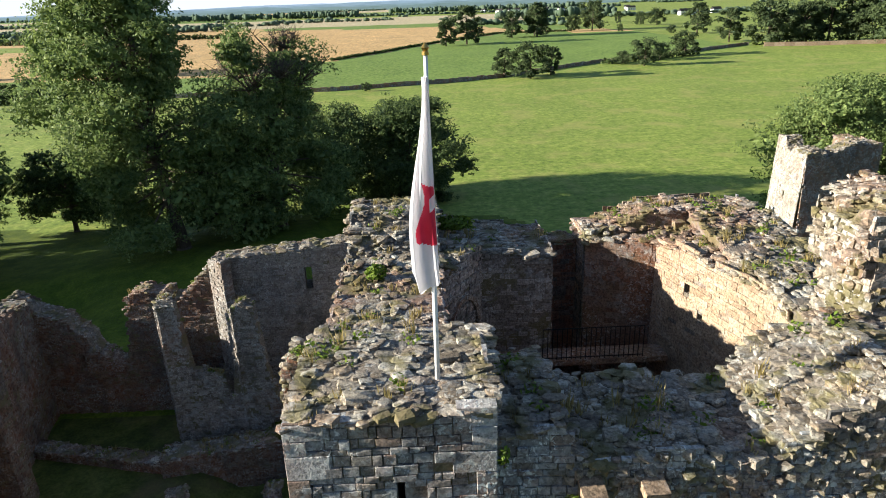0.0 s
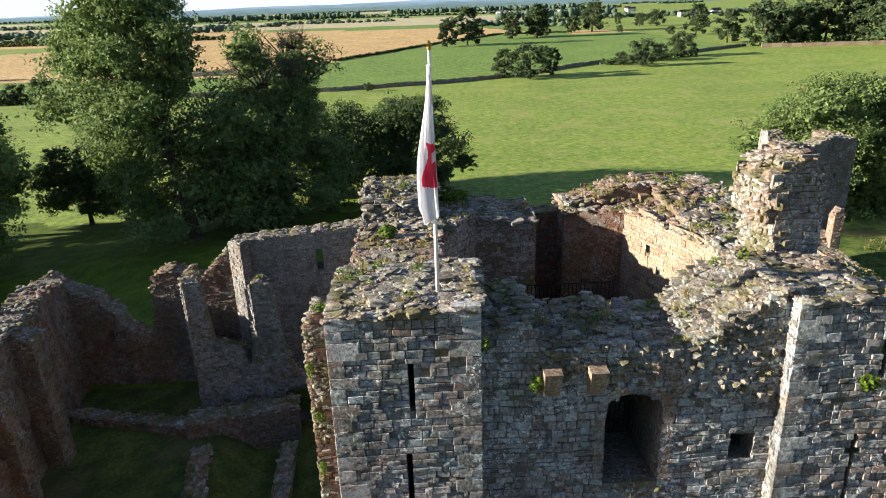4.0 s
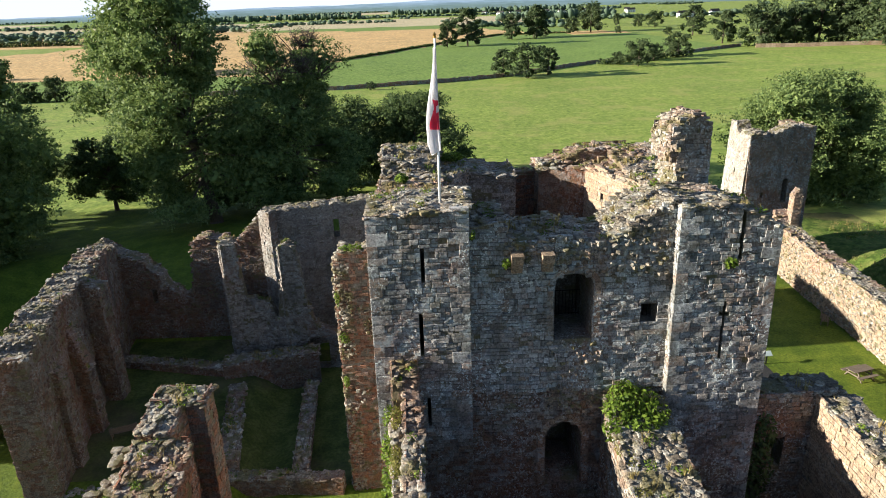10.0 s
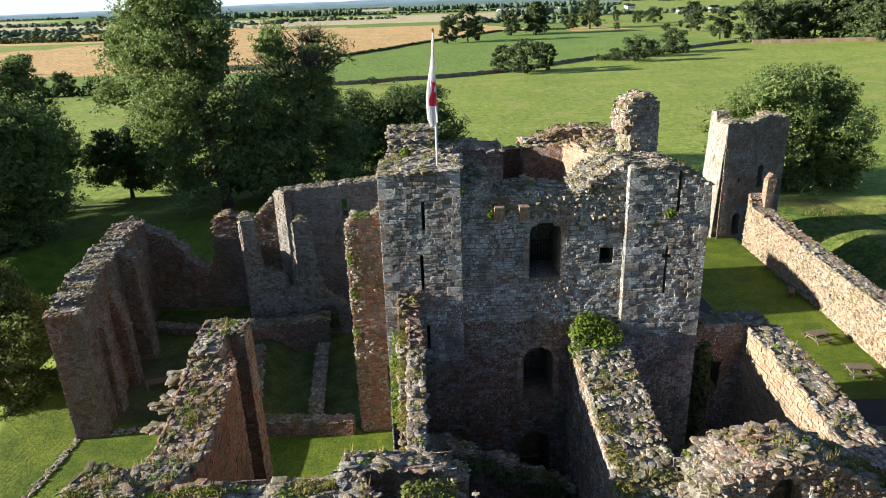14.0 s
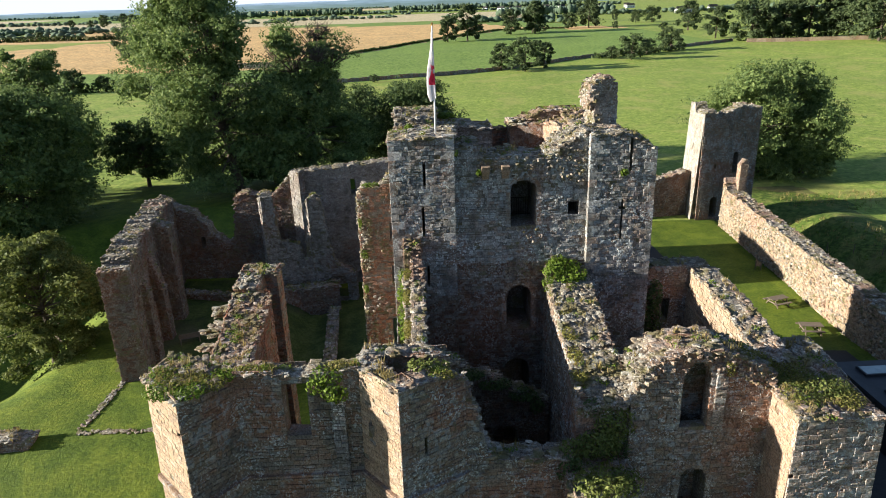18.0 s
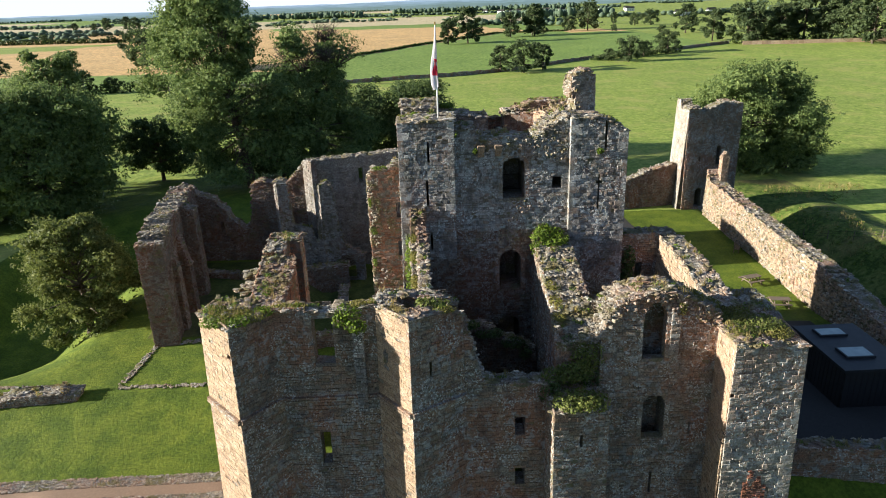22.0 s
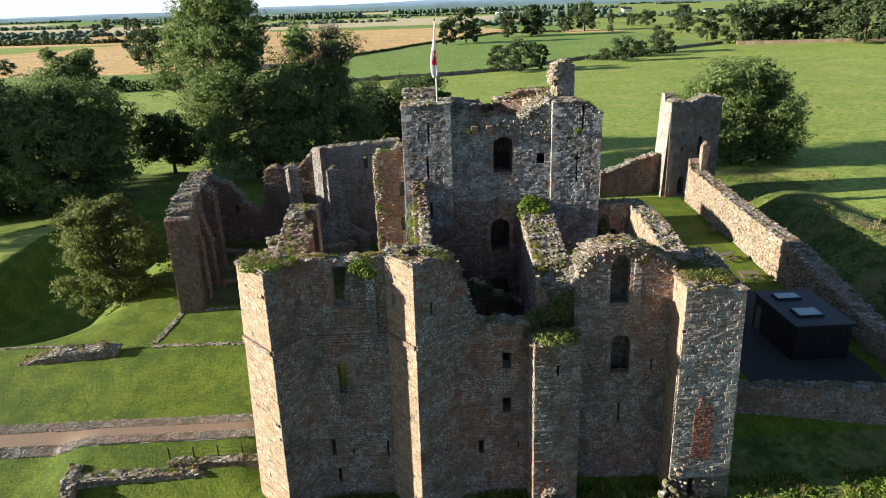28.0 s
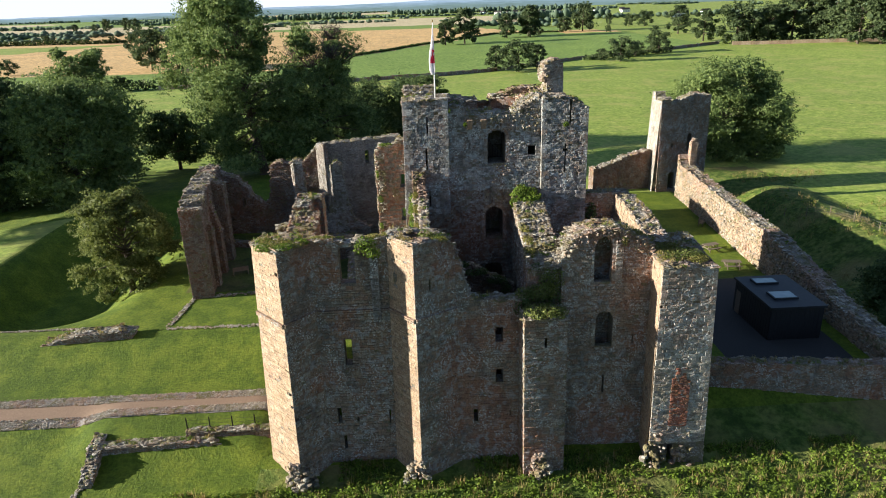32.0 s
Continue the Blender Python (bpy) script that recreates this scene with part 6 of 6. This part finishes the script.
bush("moss_growth", "yellow moss down the broken wall beside the turret", [(-1.0, -1.4, 15.0, 0.2, 0.6, 0.25), (-1.0, -3.0, 14.5, 0.2, 0.8, 0.25), (-0.95, -5.0, 13.8, 0.25, 0.9, 0.3), (-0.95, -7.0, 13.3, 0.25, 0.9, 0.3)], leaf=M_MOSS, size=0.05, per=700, seed=528, category="moss")
bush("moss_growth", "yellow moss spread over the arched wall head", [(12.4, -9.2, 14.2, 0.7, 0.6, 0.14), (13.3, -9.0, 13.8, 0.7, 0.7, 0.14), (14.6, -9.2, 13.2, 0.9, 0.9, 0.14), (15.9, -10.8, 13.05, 0.8, 0.8, 0.14), (13.9, -10.7, 13.2, 0.4, 0.8, 0.16), (11.8, -9.9, 14.0, 0.25, 0.12, 0.4)], leaf=M_MOSS, size=0.05, per=600, seed=529, category="moss")
bush("moss_growth", "yellow moss and grass on the turret head", [(-9.2, -10.6, 15.05, 1.0, 0.9, 0.14), (-8.2, -10.9, 15.0, 0.8, 0.6, 0.14), (-6.6, -10.0, 15.0, 0.9, 0.35, 0.12), (-3.4, -10.0, 15.0, 0.6, 0.35, 0.14), (0.4, -11.0, 15.0, 0.6, 0.3, 0.14)], leaf=M_MOSS, size=0.05, per=600, seed=530, category="moss")
bush("fern", "small fern rooted in the keep wall", [(10.05, -0.42, 19.55, 0.22, 0.15, 0.2)], size=0.07, per=900, seed=519, category="fern")
bush("fern", "small fern rooted beside the stone corbels", [(2.8, -0.15, 19.75, 0.14, 0.12, 0.22)], size=0.06, per=900, seed=520, category="fern")
bush("fern", "small weed rooted in the keep joint", [(1.72, -0.1, 20.75, 0.10, 0.08, 0.22)], size=0.05, per=900, seed=521, category="fern")
bush("fern", "tuft of fern on the broken keep wall", [(-0.7, 7.6, 20.75, 0.3, 0.3, 0.25)], size=0.07, per=900, seed=522, category="fern")
bush("fern", "tuft of weeds at the back of the keep", [(1.6, 11.6, 20.75, 0.7, 0.5, 0.2)], size=0.07, per=700, seed=523, category="fern")


# ---- fittings ----
def bars(name, label, x0, x1, y, z0, z1, n, category, thick=0.014, rail=True):
    t = thing(name, x0, y, z0, label, category)
    for k in range(n):
        h = Heap()
        x = (x1 - x0) * k / (n - 1)
        tube(h, (x, 0, 0), (x, 0, z1 - z0), thick, thick, 6)
        part("bar", h, M_IRON, t)
    if rail:
        for z in (0.08, z1 - z0):
            h = Heap()
            tube(h, (0, 0, z), (x1 - x0, 0, z), thick * 1.4, thick * 1.4, 6)
            part("rail", h, M_IRON, t)


bars("railing", "black iron railing on the inner gallery", 4.2, 7.4, 9.5, 16.7, 17.8, 22, "railing")
bars("railing", "black iron railing behind the keep window", 4.5, 5.75, 1.9, 16.8, 17.8, 11, "railing")
bars("window_grille", "iron grille in the small square window", 7.42, 7.93, 0.6, 17.3, 18.0, 5, "grille", 0.012, False)


def bench(x, y, turn, label):
    t = thing("park_bench", x, y, ground(x, y), label, "bench", "lawn benches")
    t.rotation_euler = (0, 0, radians(turn))
    for k in range(3):
        h = Heap()
        h.box((-0.8, -0.25 + k * 0.17, 0.42), (0.8, -0.11 + k * 0.17, 0.46))
        part("seat_slat", h, M_WOOD, t)
    for k in range(3):
        h = Heap()
        h.box((-0.8, 0.27 + k * 0.03, 0.55 + k * 0.14), (0.8, 0.30 + k * 0.03, 0.66 + k * 0.14))
        part("back_slat", h, M_WOOD, t)
    for sx in (-0.72, 0.72):
        for y0, top in ((-0.22, 0.62), (0.30, 0.95)):
            h = Heap()
            h.box((sx - 0.035, y0 - 0.035, -0.05), (sx + 0.035, y0 + 0.035, top))
            part("leg", h, M_WOOD, t)
        h = Heap()
        h.box((sx - 0.04, -0.28, 0.62), (sx + 0.04, 0.32, 0.66))
        part("armrest", h, M_WOOD, t)


bench(34.7, 30.0, 60, "weathered wooden bench facing the keep beside the curtain wall")
bench(-19.6, 16.2, 200, "weathered wooden bench in the shaded court")


def picnic(x, y, turn, label):
    t = thing("picnic_table", x, y, ground(x, y), label, "picnic table", "picnic tables")
    t.rotation_euler = (0, 0, radians(turn))
    for k in range(5):
        h = Heap()
        h.box((-0.9, -0.38 + k * 0.155, 0.72), (0.9, -0.24 + k * 0.155, 0.765))
        part("top_plank", h, M_WOOD, t)
    for sy in (-0.72, 0.72):
        h = Heap()
        h.box((-0.9, sy - 0.13, 0.42), (0.9, sy + 0.13, 0.465))
        part("bench_plank", h, M_WOOD, t)
    for sx in (-0.6, 0.6):
        h = Heap()
        h.box((sx - 0.04, -0.85, 0.33), (sx + 0.04, 0.85, 0.418))
        part("cross_beam", h, M_WOOD, t)
        for sy in (-1, 1):
            h = Heap()
            tube(h, (sx + 0.08, sy * 0.72, -0.03), (sx + 0.08, sy * 0.25, 0.72), 0.05, 0.05, 4)
            part("leg", h, M_WOOD, t)


picnic(32.0, 21.2, 15, "weathered wooden picnic table on the sunlit lawn")
picnic(32.0, 15.9, -10, "weathered wooden picnic table near the visitor hut")


def sign():
    x, y = 26.2, 23.6
    t = thing("information_sign", x, y, ground(x, y), "slanted information panel on a dark post beside the walk", "sign")
    h = Heap()
    h.box((-0.04, -0.04, -0.05), (0.04, 0.04, 0.85))
    part("post", h, M_IRON, t)
    h = Heap()
    h.add([(-0.35, -0.2, 0.78), (0.35, -0.2, 0.78), (0.35, 0.2, 1.0), (-0.35, 0.2, 1.0), (-0.35, -0.2, 0.81), (0.35, -0.2, 0.81), (0.35, 0.2, 1.03), (-0.35, 0.2, 1.03)], BOX)
    part("panel", h, M_PANE, t, "pale tilted panel")


sign()


def hut():
    x, y = 27.0, -1.0
    z = ground(29, 2)
    t = thing("visitor_hut", x, y, z, "black timber visitor hut with two pale rooflights", "hut")
    h = Heap()
    h.box((0.05, 0.05, -0.4), (4.35, 6.15, 2.85))
    part("wall", h, M_HUT, t)
    h = Heap()
    h.box((-0.1, -0.1, 2.853), (4.5, 6.3, 3.05))
    part("roof", h, M_ROOF, t, "flat dark sheet roof")
    for k in range(15):
        for at in (0, 1):
            h = Heap()
            if at:
                h.box((0.0, 0.1 + k * 0.4, -0.2), (0.045, 0.45 + k * 0.4, 2.82))
            elif k < 11:
                h.box((0.08 + k * 0.39, 0.0, -0.2), (0.43 + k * 0.39, 0.045, 2.82))
            else:
                continue
            part("board", h, M_HUT, t)
    for x0, y0, x1, y1 in ((0.9, 1.3, 2.9, 2.7), (0.9, 4.4, 2.9, 5.5)):
        h = Heap()
        h.box((x0, y0, 3.053), (x1, y1, 3.2))
        light = part("rooflight", h, M_ROOF, t, "raised dark rooflight frame")
        h = Heap()
        h.box((x0 + 0.1, y0 + 0.1, 3.203), (x1 - 0.1, y1 - 0.1, 3.215))
        part("pane", h, M_PANE, light, "pale frosted pane")
    h = Heap()
    h.box((-0.03, 4.9, -0.1), (-0.003, 5.7, 2.1))
    part("door", h, M_WOOD, t, "brown wooden door")


hut()


def fence(points, label, high=1.1, gap=1.9, material=M_WOOD):
    (x0, y0), (x1, y1) = points
    t = thing("wire_fence", x0, y0, ground(x0, y0), label, "fence")
    d = math.hypot(x1 - x0, y1 - y0)
    n = int(d / gap)
    tops = []
    for k in range(n + 1):
        px, py = (x1 - x0) * k / n, (y1 - y0) * k / n
        g = ground(x0 + px, y0 + py) - ground(x0, y0)
        h = Heap()
        tube(h, (px, py, g - 0.2), (px, py, g + high), 0.045, 0.045, 6)
        part("post", h, material, t)
        tops.append((px, py, g))
    for z in (0.4, 0.7, 1.0):
        h = Heap()
        for a, b in zip(tops, tops[1:]):
            tube(h, (a[0], a[1], a[2] + z), (b[0], b[1], b[2] + z), 0.012, 0.012, 3)
        part("wire", h, M_IRON, t)


fence([(-17.4, -8.3), (-11.2, -8.2)], "dark metal post and wire fence above the bank wall", 1.2, 1.5, M_IRON)
fence([(42.5, 50.0), (58.0, 12.0)], "post and wire fence along the outer bank", gap=3.0)


# ---- rough herbage in front of the gatehouse ----
def herbage():
    rng = random.Random(600)
    heap, pale = Heap(), Heap()
    for _ in range(6400):
        x, y = rng.uniform(-18, 36), -11.0 - 12.0 * rng.random() ** 1.5
        if x < 18 and y > -12.9 and not (7.9 < x < 13.4 or -6.6 < x < -3.2 or 2.2 < x < 5.2):
            continue
        if noise.noise((x * 0.4, y * 0.4, 3.0)) < -0.35:
            continue
        z = ground(x, y)
        if rng.random() < 0.78:
            leaves(heap, rng, x, y, z + 0.15, 0.3, 0.3, 0.22, 12, 0.10, 0.0)
        else:
            tufts(pale, rng, x, y, z, 10, rng.uniform(0.3, 0.75), 0.22)
    for _ in range(2600):
        x, y = rng.uniform(37.5, 66), rng.uniform(-12, 58)
        q = noise.noise((x * 0.13, y * 0.1, 9.0))
        if q < 0.0:
            continue
        z = ground(x, y)
        if rng.random() < 0.3:
            leaves(heap, rng, x, y, z + 0.15, 0.35, 0.35, 0.25, 10, 0.11, 0.0)
        else:
            tufts(pale, rng, x, y, z, 9, rng.uniform(0.3, 0.8), 0.4)
    tagged(part("herbage", heap, M_IVY), "rank weeds and nettles on the rough banks", "weeds", kind="stuff")
    tagged(part("long_grass", pale, M_DRY), "long pale grass on the rough banks", "grass", kind="stuff")


herbage()
